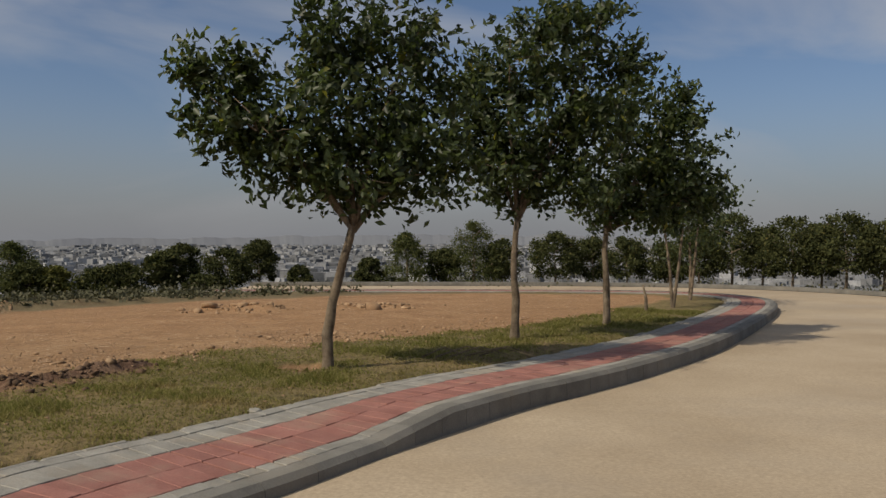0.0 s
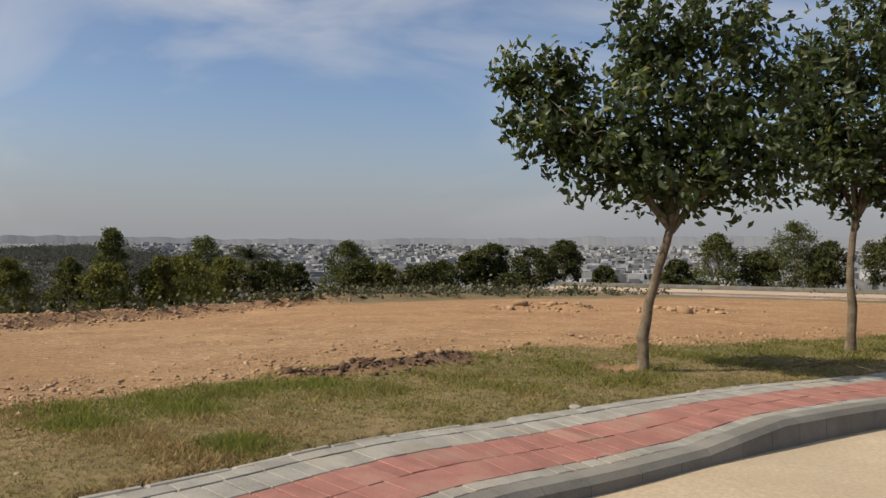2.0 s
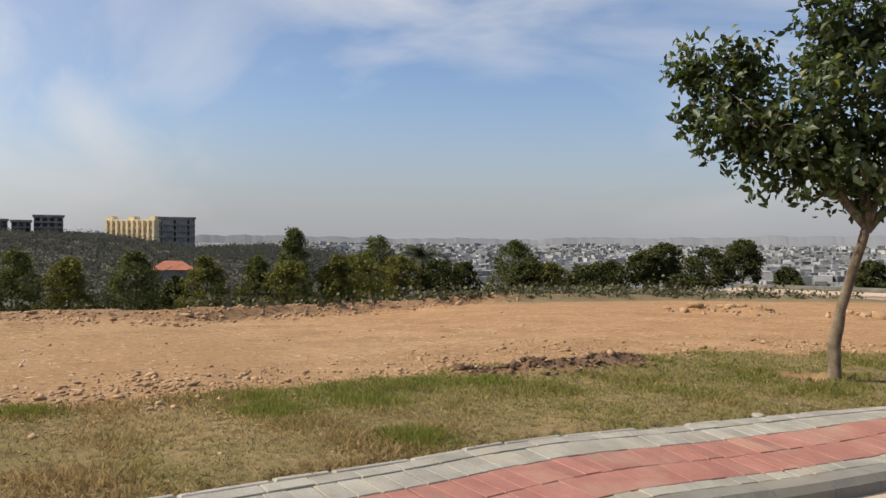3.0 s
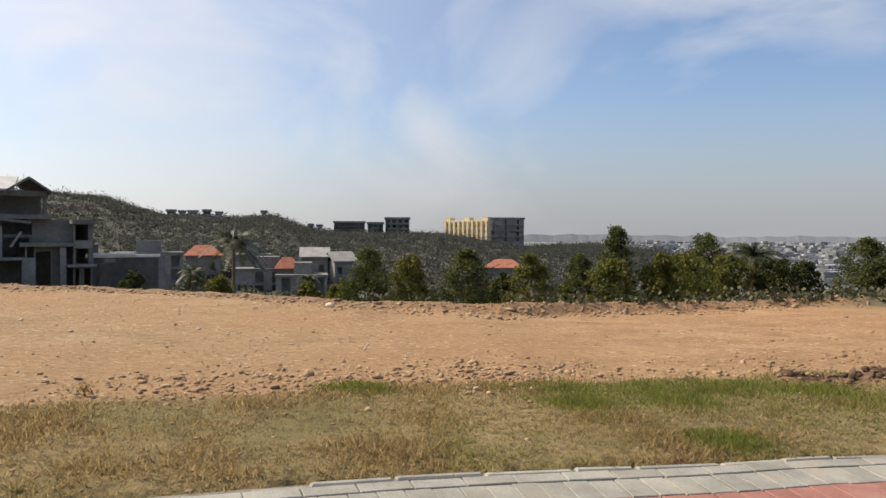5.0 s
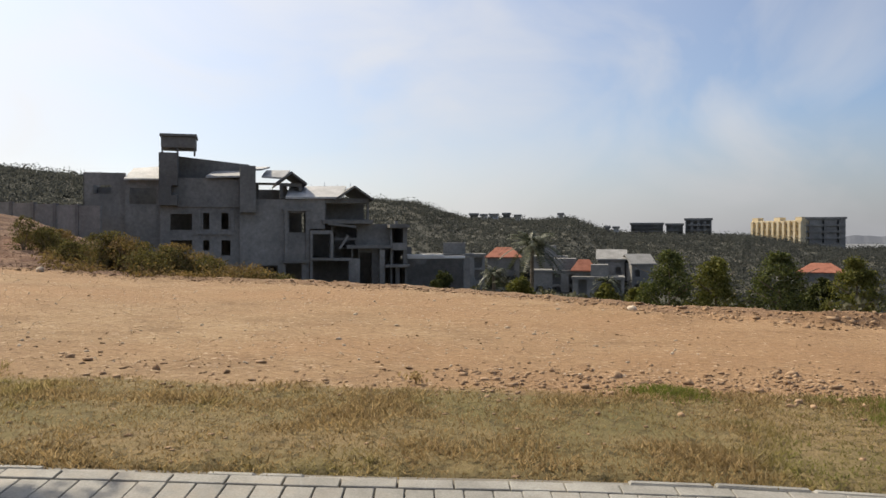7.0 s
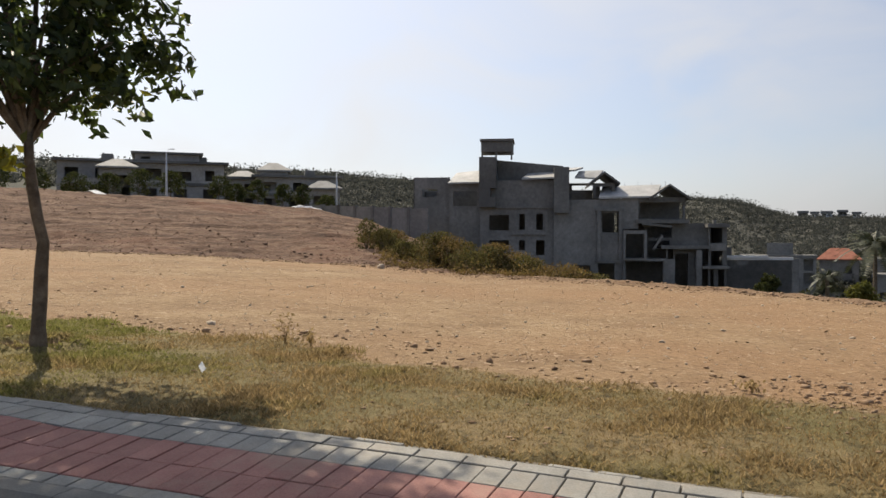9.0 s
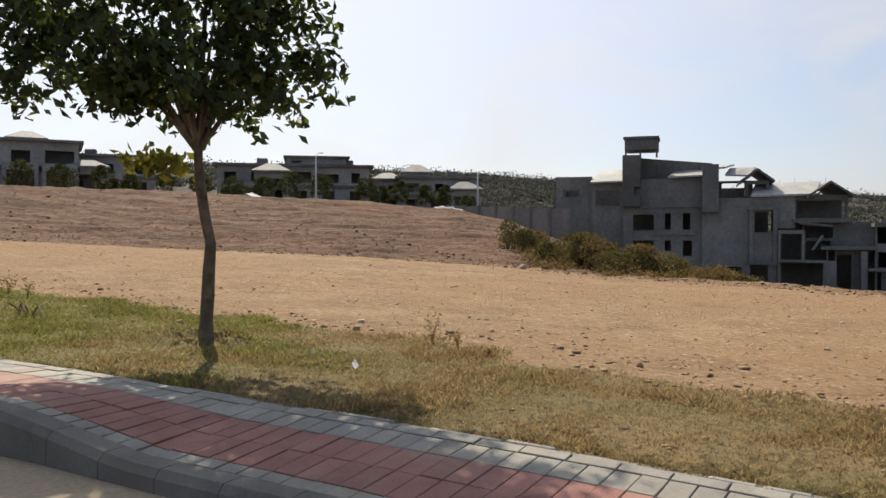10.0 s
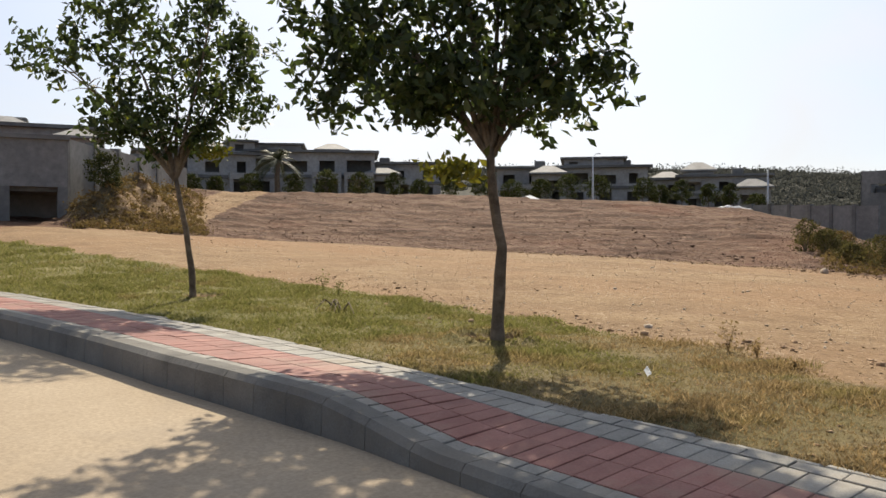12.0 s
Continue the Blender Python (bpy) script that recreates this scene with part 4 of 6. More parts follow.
# ---- the unfinished concrete house ----
def unfinished_house():
    az, r = 91.3, 75.0
    k = 19.7
    t = thing("unfinished_house", out_at(az, r), "unfinished grey concrete house with open frames and tilted pale roofs", "house", rz=az)

    def U(px):
        return (px - 1089 - max(0.0, px - 1033) * 0.036) / k

    def Z(py):
        return 1.5 + (424 - py) / k

    c, pl, dark = M["concrete"], M["plaster"], M["dark_void"]
    low = Z(520) - 1.5
    wall_part("left_wing_wall", t, pl, U(847), U(915), low, Z(308), [(U(862), Z(345), U(892), Z(330))], 1.0)
    wall_part("mid_wall", t, pl, U(915), U(973), low, Z(318), [(U(922), Z(362), U(966), Z(334))], 0.6)
    slab_part("tilted_roof", t, M["tin"], [(U(914), 0.0, Z(319)), (U(973), 0.0, Z(318)), (U(973), 5, Z(288)), (U(920), 5, Z(293))], 0.15, "pale tilted roof slab")
    wall_part("tower", t, c, U(973), U(1003), Z(365), Z(275), [(U(993), Z(347), U(1003.5), Z(331))], -1.2, 6.0)
    slab_part("upper_wall", t, c, [(U(1003), 1.5, Z(276)), (U(1128), 1.5, Z(288)), (U(1128), 7, Z(288)), (U(1003), 7, Z(276))], 4.0)
    wall_part("front_wall", t, pl, U(973), U(1110), low, Z(316),
              [(U(990), Z(407), U(1026), Z(379)), (U(1045), Z(406), U(1056), Z(377)), (U(1077), Z(406), U(1090), Z(377)),
               (U(990), Z(442), U(1026), Z(425)), (U(1045), Z(443), U(1056), Z(425)), (U(1077), Z(452), U(1093), Z(425))], 0.0)
    for u0, u1 in ((1036, 1040), (1094, 1099)):
        box_part("pilaster", (U(u0), -0.18, Z(412), U(u1), 0.0, Z(372)), pl, t)
    box_part("string_course", (U(1030), -0.2, Z(415), U(1100), 0.0, Z(411)), pl, t)
    box_part("string_course", (U(973), -0.16, Z(367), U(1110), 0.0, Z(363)), pl, t)
    slab_part("tilted_roof", t, M["tin"], [(U(1050), -0.5, Z(313)), (U(1112), -0.5, Z(311)), (U(1112), 4, Z(284)), (U(1075), 4, Z(287))], 0.15, "pale tilted roof slab")
    slab_part("tilted_roof", t, M["tin"], [(U(1112), 0.2, Z(300)), (U(1150), 0.2, Z(297)), (U(1168), 3.5, Z(287)), (U(1115), 3.5, Z(289))], 0.15, "pale tilted roof slab")
    wall_part("fin_wall", t, c, U(1110), U(1138), Z(376), Z(294), (), -0.9, 3.0)
    wall_part("right_wall", t, pl, U(1110), U(1236), low, Z(352),
              [(U(1199), Z(411), U(1231), Z(376)), (U(1192), Z(506), U(1222), Z(466)), (U(1140), Z(500), U(1178), Z(470))], -0.3)
    for u0, u1 in ((1190, 1196), (1229, 1236)):
        box_part("pilaster", (U(u0), -0.55, Z(462), U(u1), -0.3, Z(370)), pl, t)
    box_part("lintel", (U(1186), -0.6, Z(373), U(1238), -0.3, Z(368)), c, t)
    box_part("ledge", (U(1186), -0.6, Z(466), U(1238), -0.3, Z(461)), c, t)
    # recess and gabled roofs
    wall_part("recess_wall", t, c, U(1138), U(1200), Z(352), Z(318), [(U(1146), Z(350), U(1190), Z(322))], 3.0)
    slab_part("roof_slope", t, M["tin"], [(U(1150), 1, Z(309)), (U(1190), 1, Z(311)), (U(1206), 3, Z(294)), (U(1160), 3, Z(295))], 0.15, "pale sloping roof slab")
    gable_roof("gable_roof", t, c, U(1176), U(1234), 0.8, 8, Z(320), 1.05)
    wall_part("gable_wall", t, c, U(1184), U(1226), Z(348), Z(320), [(U(1190), Z(346), U(1220), Z(326))], 1.6)
    slab_part("roof_slope", t, M["tin"], [(U(1192), -0.6, Z(348)), (U(1296), -0.6, Z(346)), (U(1318), 4, Z(320)), (U(1206), 4, Z(323))], 0.16, "pale sloping roof slab")
    gable_roof("gable_roof", t, c, U(1284), U(1356), -0.9, 8, Z(349), 1.2)
    # open frame: rooms with dark interiors behind slabs, columns and bare panels
    def A(x):
        return (680 + x / 1.9 - 963) / k

    def B(y):
        return 1.5 + (425 - 220 - y / 1.9) / k

    wall_part("corner_wall", t, pl, A(800), A(856), B(352), B(246), (), -0.3, 0.35)
    wall_part("gable_end", t, c, A(856), A(1012), B(262), B(246), (), -0.2, 0.3)
    wall_part("upper_room_wall", t, c, A(856), A(1012), B(330), B(258), [(A(862), B(318), A(1004), B(264))], 0.0, 0.3)
    box_part("room_back", (A(800), 4.0, low, A(1018), 4.3, B(258)), c, t)
    box_part("floor_slab", (A(846), -0.7, B(334), A(1022), 4.0, B(322)), c, t)
    wall_part("middle_room_wall", t, c, A(880), A(1090), B(420), B(334), [(A(888), B(382), A(972), B(346)), (A(890), B(418), A(965), B(392))], 0.5, 0.3)
    box_part("sloping_canopy", (-1.3, -0.9, -0.1, 1.3, 0.5, 0.1), c, t).matrix_basis = pose(A(915), 0.2, B(340), 0, 6, 0)
    wall_part("window_box", t, pl, A(804), A(882), B(458), B(358), [(A(812), B(452), A(873), B(370))], -1.0, 0.9)
    box_part("floor_slab", (A(804), -0.9, B(462), A(946), 4.0, B(453)), pl, t)
    box_part("column", (A(804), -0.6, low, A(814), -0.1, B(462)), c, t)
    wall_part("ground_wall", t, pl, A(938), A(976), low, B(455), (), -0.5, 0.4)
    box_part("broken_beam", (-0.75, -0.2, -0.1, 0.75, 0.1, 0.1), pl, t).matrix_basis = pose(A(921), -0.4, B(398), 0, -58, 0)
    box_part("prop", (A(948), -0.4, B(455), A(953), -0.25, B(415)), c, t)
    box_part("balcony_slab", (A(930), -0.8, B(420), A(1092), 4.0, B(408)), c, t)
    wall_part("lower_room_wall", t, c, A(976), A(1068), low, B(420), [(A(982), low + 0.5, A(1024), B(436)), (A(1052), low + 0.5, A(1060), B(436))], 0.3, 0.3)
    box_part("column", (A(1046), -0.6, low, A(1064), -0.1, B(424)), pl, t)
    box_part("room_back", (A(976), 5.0, low, A(1145), 5.3, B(335)), c, t)
    wall_part("end_tower", t, c, A(1086), A(1146), low, B(334), [(A(1092), B(400), A(1131), B(350)), (A(1094), B(476), A(1132), B(427)), (A(1092), low + 0.5, A(1104), B(490)), (A(1118), low + 0.5, A(1138), B(490))], -0.4, 0.3)
    box_part("tower_side", (A(1142), -0.1, low, A(1146), 5.0, B(334)), c, t)
    box_part("floor_slab", (A(1080), -0.9, B(348), A(1152), 5.0, B(336)), c, t)
    box_part("parapet_band", (A(1086), -0.62, B(426), A(1142), -0.4, B(402)), pl, t, "pale parapet band")
    box_part("floor_slab", (A(1064), -1.0, B(486), A(1152), 5.0, B(477)), pl, t)
    box_part("starter_stub", (A(1112), 1.0, B(336), A(1122), 1.4, B(322)), c, t)
    wall_part("garden_wall", t, pl, A(1146), A(1392), low, B(452), [(A(1192), B(476), A(1228), B(456))], 1.0, 0.35)
    box_part("coping", (A(1140), 0.7, B(451), A(1290), 1.6, B(443)), M["white_wall"], t, "white coping")
    box_part("garden_shed", (A(1150), 3.0, low, A(1190), 6.0, B(415)), c, t)
    box_part("core", (U(850), 8.0, low, U(1236), 12.0, Z(325)), c, t)
    box_part("side_wall", (U(847), 1.0, low, U(849), 10.0, Z(310)), c, t)
    box_part("floor_slab", (U(975), 0.4, Z(415), U(1234), 8, Z(411)), c, t)
    box_part("floor_slab", (U(975), 0.4, Z(366), U(1234), 8, Z(362)), c, t)
    box_part("garden_wall", (U(1420), 1.0, low, U(1545), 1.35, Z(460)), pl, t)
    box_part("coping", (U(1418), 0.85, Z(460), U(1547), 1.5, Z(455)), M["white_wall"], t, "white coping")
    # water tank on legs
    tank = box_part("water_tank", (U(976), -0.8, Z(266), U(1033), 2.0, Z(246)), c, t, "concrete roof water tank", 0.06)
    box_part("tank_lid", (U(974), -1.0, Z(246), U(1035), 2.2, Z(242)), c, tank)
    for px in (978, 1003, 1031):
        box_part("tank_leg", (U(px - 1.5), -0.7, Z(279), U(px + 1.5), -0.4, Z(266)), c, tank)
    for i in range(5):
        u = U(1222 + i * 26)
        box_part("starter_bar", (u, 4, Z(330), u + 0.03, 4.03, Z(314 + 3 * (i % 2))), M["metal"], t)
    return t


unfinished_house()


# ---- villas on the rise ----
def villa(az, r, base, width, height, deep, roofs, seed, label, steps=()):
    """roofs: (fraction along, width, rise, over height) of the hipped roofs; steps: (from, to, extra height) of raised parts."""
    rng = random.Random(seed)
    t = thing("villa", out_at(az, r, base), label, "house", "villas on the rise", rz=az + rng.uniform(-6, 6))
    w2 = width / 2
    n = max(3, int(width / 3.1))
    bay = width / n
    holes, porches = [], []
    for i in range(n):
        u = -w2 + (i + 0.5) * bay
        wide = rng.random() < 0.45
        hw = bay * (0.4 if wide else 0.22)
        holes.append((u - hw, 0.0 if wide else height * 0.14, u + hw, height * 0.40))
        if wide:
            porches.append((u, hw))
        hw = bay * rng.choice((0.16, 0.24, 0.38))
        holes.append((u - hw, height * 0.60, u + hw, height * rng.uniform(0.82, 0.88)))
    wall_part("front_wall", t, M["villa_wall"], -w2, w2, -2, height, holes, 0, 0.3)
    box_part("body", (-w2 + 0.3, 1.8, -2, w2 - 0.3, deep, height), M["concrete"], t)
    for u in (-w2, w2 - 0.3):
        box_part("side_wall", (u, 0.3, -2, u + 0.3, deep, height), M["villa_wall"], t)
    box_part("roof_slab", (-w2 - 0.5, -0.6, height, w2 + 0.5, deep, height + 0.28), M["concrete"], t)
    box_part("floor_band", (-w2 - 0.15, -0.25, height * 0.47, w2 + 0.15, 0.0, height * 0.54), M["concrete"], t)
    for u, hw in porches:
        box_part("balcony", (u - hw - 0.2, -1.6, height * 0.44, u + hw + 0.2, -0.25, height * 0.58), M["villa_wall"], t)
        for sd in (-1, 1):
            box_part("column", (u + sd * hw - 0.2, -1.5, -2, u + sd * hw + 0.2, -1.1, height * 0.44), M["villa_wall"], t)
    for a, b, up in steps:
        u0, u1 = -w2 + a * width, -w2 + b * width
        wall_part("raised_wall", t, M["villa_wall"], u0, u1, height + 0.28, height + up, [(u0 + 0.6, height + 0.5, u0 + 1.6, height + up - 0.3)], 0.6, 0.3)
        box_part("raised_room", (u0 + 0.1, 1.4, height + 0.28, u1 - 0.1, deep, height + up), M["concrete"], t)
        box_part("raised_slab", (u0 - 0.4, 0.1, height + up, u1 + 0.4, deep, height + up + 0.22), M["concrete"], t)
    for f, rw, rise, over in roofs:
        u = -w2 + f * width
        if over > 0:
            box_part("roof_room", (u - rw / 2, 0.8, height, u + rw / 2, 0.8 + rw, height + over), M["villa_wall"], t)
            hip_roof("roof", t, M["roof_grey"], u - rw / 2, u + rw / 2, 0.8, 0.8 + rw, height + over, rise, label="pale hipped roof")
        else:
            wall_part("porch", t, M["villa_wall"], u - rw / 2, u + rw / 2, -2, height + over - 0.2, [(u - rw * 0.36, -1.0, u + rw * 0.36, height + over - 0.9)], -2.4, 0.3)
            for sd in (-1, 1):
                box_part("porch_side", (u + sd * rw / 2 - 0.15, -2.1, -2, u + sd * rw / 2 + 0.15, 0.0, height + over - 0.2), M["villa_wall"], t)
            hip_roof("porch_roof", t, M["roof_grey"], u - rw / 2, u + rw / 2, -2.6, 0, height + over, rise, label="pale hipped porch roof")
    u = rng.uniform(-w2 * 0.6, w2 * 0.5)
    tank = box_part("roof_tank", (u, deep * 0.5, height + 0.25, u + 1.3, deep * 0.5 + 1.3, height + 1.3), M["concrete"], t, bevel=0.12)
    return t


VILLA = "grey plastered two-storey villa with hipped pale roofs, behind the field"
villa(154.2, 70, 5.6, 9, 4.6, 8, [(0.2, 3.2, 0.8, 0.3), (0.8, 2.6, 0.7, -0.8)], 1, VILLA)
villa(144.6, 96, 6.2, 13, 5.2, 9, [(0.62, 3.6, 0.9, 0.9), (0.16, 3.6, 0.5, -1.9)], 2, VILLA, [(0.78, 1.0, 1.6)])
villa(137.0, 97, 6.2, 15, 5.7, 9, [(0.66, 3.4, 0.9, 0.5)], 3, VILLA, [(0.06, 0.42, 0.9)])
villa(130.8, 99, 6.2, 10, 4.6, 9, [(0.3, 3.8, 0.8, -1.3)], 8, VILLA)
villa(121.4, 96, 5.4, 8.5, 4.6, 8, [(0.72, 3.6, 0.9, -0.7)], 4, VILLA)
villa(116.4, 95, 5.3, 9.5, 4.6, 9, [], 5, VILLA, [(0.0, 0.72, 1.1)])
villa(111.9, 97, 4.9, 6.5, 3.6, 8, [(0.4, 3.4, 0.9, 0.3)], 9, VILLA)
villa(108.6, 96, 4.7, 9.5, 4.0, 9, [(0.22, 3.2, 1.0, 0.9), (0.8, 3.4, 0.9, -1.3)], 6, VILLA)


# ---- compound wall, field wall, poles ----
def compound_wall():
    t = thing("compound_wall", out_at(154.6, 42), "tall grey concrete retaining wall with a shaded recess below", "wall", rz=154)
    wall_part("front_wall", t, M["plaster"], -7, 1.3, 4.0, 6.2, (), 0, 0.4)
    box_part("wall_cap", (-7.1, -0.15, 6.2, 1.4, 0.55, 6.4), M["concrete"], t)
    for u in (-6.5, -3.9, -1.3, 1.1):
        box_part("pier", (u - 0.2, 0.0, 0.5, u + 0.2, 0.4, 4.0), M["concrete"], t)
    box_part("recess_back", (-7, 3.5, 0.5, 1.3, 3.9, 4.0), M["concrete"], t)
    box_part("recess_roof", (-7, 0.4, 3.8, 1.3, 3.5, 4.0), M["concrete"], t)
    a, b = Vector((1.3, 0.2, 0)), t.matrix_basis.inverted() @ Vector(out_at(145.4, 60))
    turn = math.degrees(math.atan2(b.y - a.y, b.x - a.x))
    length = math.hypot(b.x - a.x, b.y - a.y)
    for i in range(6):
        x0, x1 = length * i / 6, length * (i + 1) / 6
        for name, dims, m in (("return_wall", (x0 + 0.02, 0, 1.5, x1 - 0.02, 0.35, 6.3 + 0.06 * i), M["plaster"]), ("wall_pier", (x0 - 0.15, -0.08, 1.5, x0 + 0.15, 0.43, 6.42 + 0.06 * i), M["concrete"])):
            box_part(name, dims, m, t).matrix_basis = pose(a.x, a.y, 0, 0, 0, turn)
    return t


compound_wall()


def field_wall():
    a, b = Vector(out_at(108.0, 82, 0)), Vector(out_at(99.5, 72, 0))
    d = b - a
    t = thing("field_wall", a, "grey plastered boundary wall between field and house", "wall", rz=math.degrees(math.atan2(d.y, d.x)))
    n = 7
    for i in range(n):
        x0, x1 = d.length * i / n, d.length * (i + 1) / n
        z = 4.9 - 0.10 * i
        box_part("wall_panel", (x0 + 0.02, 0, -2, x1 - 0.02, 0.25, z), M["plaster"], t)
        box_part("wall_pier", (x0 - 0.15, -0.08, -2, x0 + 0.15, 0.33, z + 0.15), M["concrete"], t)
    return t


field_wall()


def light_pole(az, r, z0, h, label):
    t = thing("light_pole", out_at(az, r, z0), label, "pole", "light poles", rz=az)
    v, f = [], []
    tube(v, f, [(0, 0, -1), (0, 0, h * 0.5), (0, 0, h)], [0.11, 0.09, 0.05], 8)
    child(new("mast", mesh_of("mast", v, f, M["metal"], smooth=True)), t)
    v, f = [], []
    tube(v, f, [(0, 0, h * 0.93), (0.2, 0, h + 0.2), (0.4, 0, h + 0.25)], [0.04, 0.035, 0.03], 6)
    child(new("arm", mesh_of("arm", v, f, M["metal"], smooth=True)), t)
    box_part("lamp_head", (0.35, -0.06, h + 0.2, 0.7, 0.06, h + 0.28), M["metal"], t)
    return t


light_pole(117.3, 78, 5.5, 4.0, "pale steel light pole at the edge of the field")
light_pole(105.9, 82, 4.5, 3.7, "pale steel street light beside the boundary wall")


# ---- valley houses ----
def valley_house(az, r, top, width, height, deep, kind, seed, label, rz=0):
    """top: height of the eaves."""
    rng = random.Random(seed)
    t = thing("valley_house", out_at(az, r, top - height), label, "house", "valley houses", rz=az + rz)
    w2 = width / 2
    n = max(2, int(width / 3))
    holes = [(-w2 + (i + 0.5) * width / n - 0.5, height * zf, -w2 + (i + 0.5) * width / n + (1.0 if kind == 'flat' else 0.5), height * zf + (1.9 if kind == 'flat' else 1.3)) for i in range(n) for zf in (0.12, 0.58) if rng.random() < 0.75]
    wm = M["plaster"]
    wall_part("front_wall", t, wm, -w2, w2, -4, height, holes, 0, 0.3)
    box_part("body", (-w2, 1.2, -4, w2, deep, height), wm, t)
    for u in (-w2, w2 - 0.3):
        box_part("side_wall", (u, 0.3, -4, u + 0.3, 1.2, height), wm, t)
    if kind == "red":
        hip_roof("roof", t, M["red_roof"], -w2, w2, 0, deep, height, 2.0, 0.6, 0.4, "red tiled hipped roof")
    elif kind == "gable":
        slab_part("roof_slope", t, M["roof_grey"], [(-w2 - 0.5, -0.5, height), (w2 + 0.5, -0.5, height), (w2 + 0.5, deep / 2, height + 1.8), (-w2 - 0.5, deep / 2, height + 1.8)], 0.25, "pale roof slope")
        slab_part("roof_slope", t, M["roof_grey"], [(-w2 - 0.5, deep / 2, height + 1.8), (w2 + 0.5, deep / 2, height + 1.8), (w2 + 0.5, deep, height), (-w2 - 0.5, deep, height)], 0.25, "pale roof slope")
    else:
        box_part("parapet", (-w2 - 0.2, -0.2, height, w2 + 0.2, deep, height + 0.5), M["concrete"], t)
        box_part("stair_head", (-w2 * 0.3, 2, height + 0.4, w2 * 0.4, deep, height + 2.6), M["plaster"], t)
    return t


valley_house(72.2, 165, -2.0, 6.5, 6.5, 8, "red", 1, "plastered house with a red hipped roof among palms")
valley_house(69.0, 160, -2.2, 7, 7, 8, "flat", 2, "grey flat-roofed house in the valley")
valley_house(66.6, 150, -4.1, 3.6, 5, 4, "red", 3, "grey house with a small red roof in the valley")
valley_house(64.7, 160, -2.2, 5.0, 7, 8, "gable", 4, "pale house with a grey pitched roof in the valley")
valley_house(62.6, 158, -3.0, 4.2, 6.0, 6, "gable", 5, "white house with a grey pitched roof behind conifers", 20)
valley_house(51.4, 200, -5.8, 9, 6, 9, "red", 6, "long house with an orange tiled roof beyond conifers")
valley_house(75.8, 150, -1.6, 12, 5, 8, "flat", 7, "low grey concrete house beside the unfinished one")
valley_house(68.0, 150, -4.6, 12, 5, 8, "flat", 8, "grey unfinished flat-roofed house with dark openings in the valley")
valley_house(65.6, 146, -5.6, 9, 4, 8, "flat", 9, "low grey house with dark openings beside a small palm")


# ---- blocks on the ridge ----
def ridge_block(az0, az1, r, z0, z1, deep, material, rows, cols, label, name="apartment_block", rz=0.0, gap=0.62, fins=False):
    """A long block seen from az0 to az1 with rows and columns of recessed balconies."""
    az = (az0 + az1) / 2
    width = 2 * r * math.tan(radians(abs(az0 - az1)) / 2) / math.cos(radians(rz))
    t = thing(name, out_at(az, r, z0), label, "building", rz=az + rz)
    w2, h = width / 2, z1 - z0
    holes = []
    for i in range(cols):
        for j in range(rows):
            u, z = -w2 + (i + 0.5) * width / cols, (j + 0.5) * h / rows
            holes.append((u - gap * width / cols / 2, z - 0.3 * h / rows, u + gap * width / cols / 2, z + 0.3 * h / rows))
    wall_part("front_wall", t, material, -w2, w2, -12, h, holes, 0, 0.6)
    box_part("body", (-w2, 2.2, -12, w2, deep, h), material, t)
    box_part("parapet", (-w2 - 0.5, -0.5, h, w2 + 0.5, deep, h + 0.9), M["plaster"] if material is not M["cream"] else M["cream"], t)
    for u in (-w2, w2 - 0.6):
        box_part("end_wall", (u, 0.6, -12, u + 0.6, 2.2, h), material, t)
    if fins:
        for i in range(cols + 1):
            u = -w2 + i * width / cols
            box_part("pilaster", (u - 0.55, -1.3, -12, u + 0.55, 0.0, h + 0.6), material, t)
        for u in (-w2 + 0.8, 0.0, w2 - 1.6):
            box_part("stair_head", (u - 1.6, 0.2, h + 0.9, u + 1.6, 4, h + 2.4), material, t)
    for j in range(1, rows):
        box_part("balcony_slab", (-w2, -0.7, j * h / rows - 0.25, w2, 2.2, j * h / rows + 0.15), material, t)
    return t


def elev(el, r):
    return 1.5 + r * math.tan(radians(el))


R = 400
ridge_block(55.5, 52.6, R, elev(-0.2, R), elev(1.12, R), 14, M["cream"], 3, 9, "sunlit yellow apartment block with rows of balconies on the ridge", rz=-38, gap=0.5, fins=True)
ridge_block(52.6, 50.0, R - 4, elev(-0.3, R), elev(1.32, R), 14, M["plaster"], 4, 3, "plain grey apartment block joined to a yellow one", gap=0.16, rz=10)
ridge_block(63.4, 61.25, 390, elev(0.35, 390), elev(1.05, 390), 12, M["concrete"], 3, 6, "dark grey unfinished block on the ridge")
ridge_block(61.05, 59.95, 392, elev(0.3, 390), elev(1.0, 390), 10, M["concrete"], 2, 3, "small grey block on the ridge")
ridge_block(59.8, 58.1, 394, elev(0.3, 390), elev(1.35, 390), 12, M["plaster"], 3, 4, "grey block with a stepped roof on the ridge")
for i, (a, w, e) in enumerate(((74.3, 0.55, 1.75), (73.6, 0.4, 1.7), (72.9, 0.6, 1.72), (72.0, 0.5, 1.78), (71.2, 0.4, 1.65), (68.2, 0.35, 1.75), (65.0, 0.3, 0.85), (64.4, 0.35, 0.8))):
    ridge_block(a + w / 2, a - w / 2, 372, elev(e - 0.45, 372), elev(e, 372), 7, M["white_wall"] if i % 3 else M["plaster"], 2, 2, "small pale house on the hilltop", "hilltop_house")


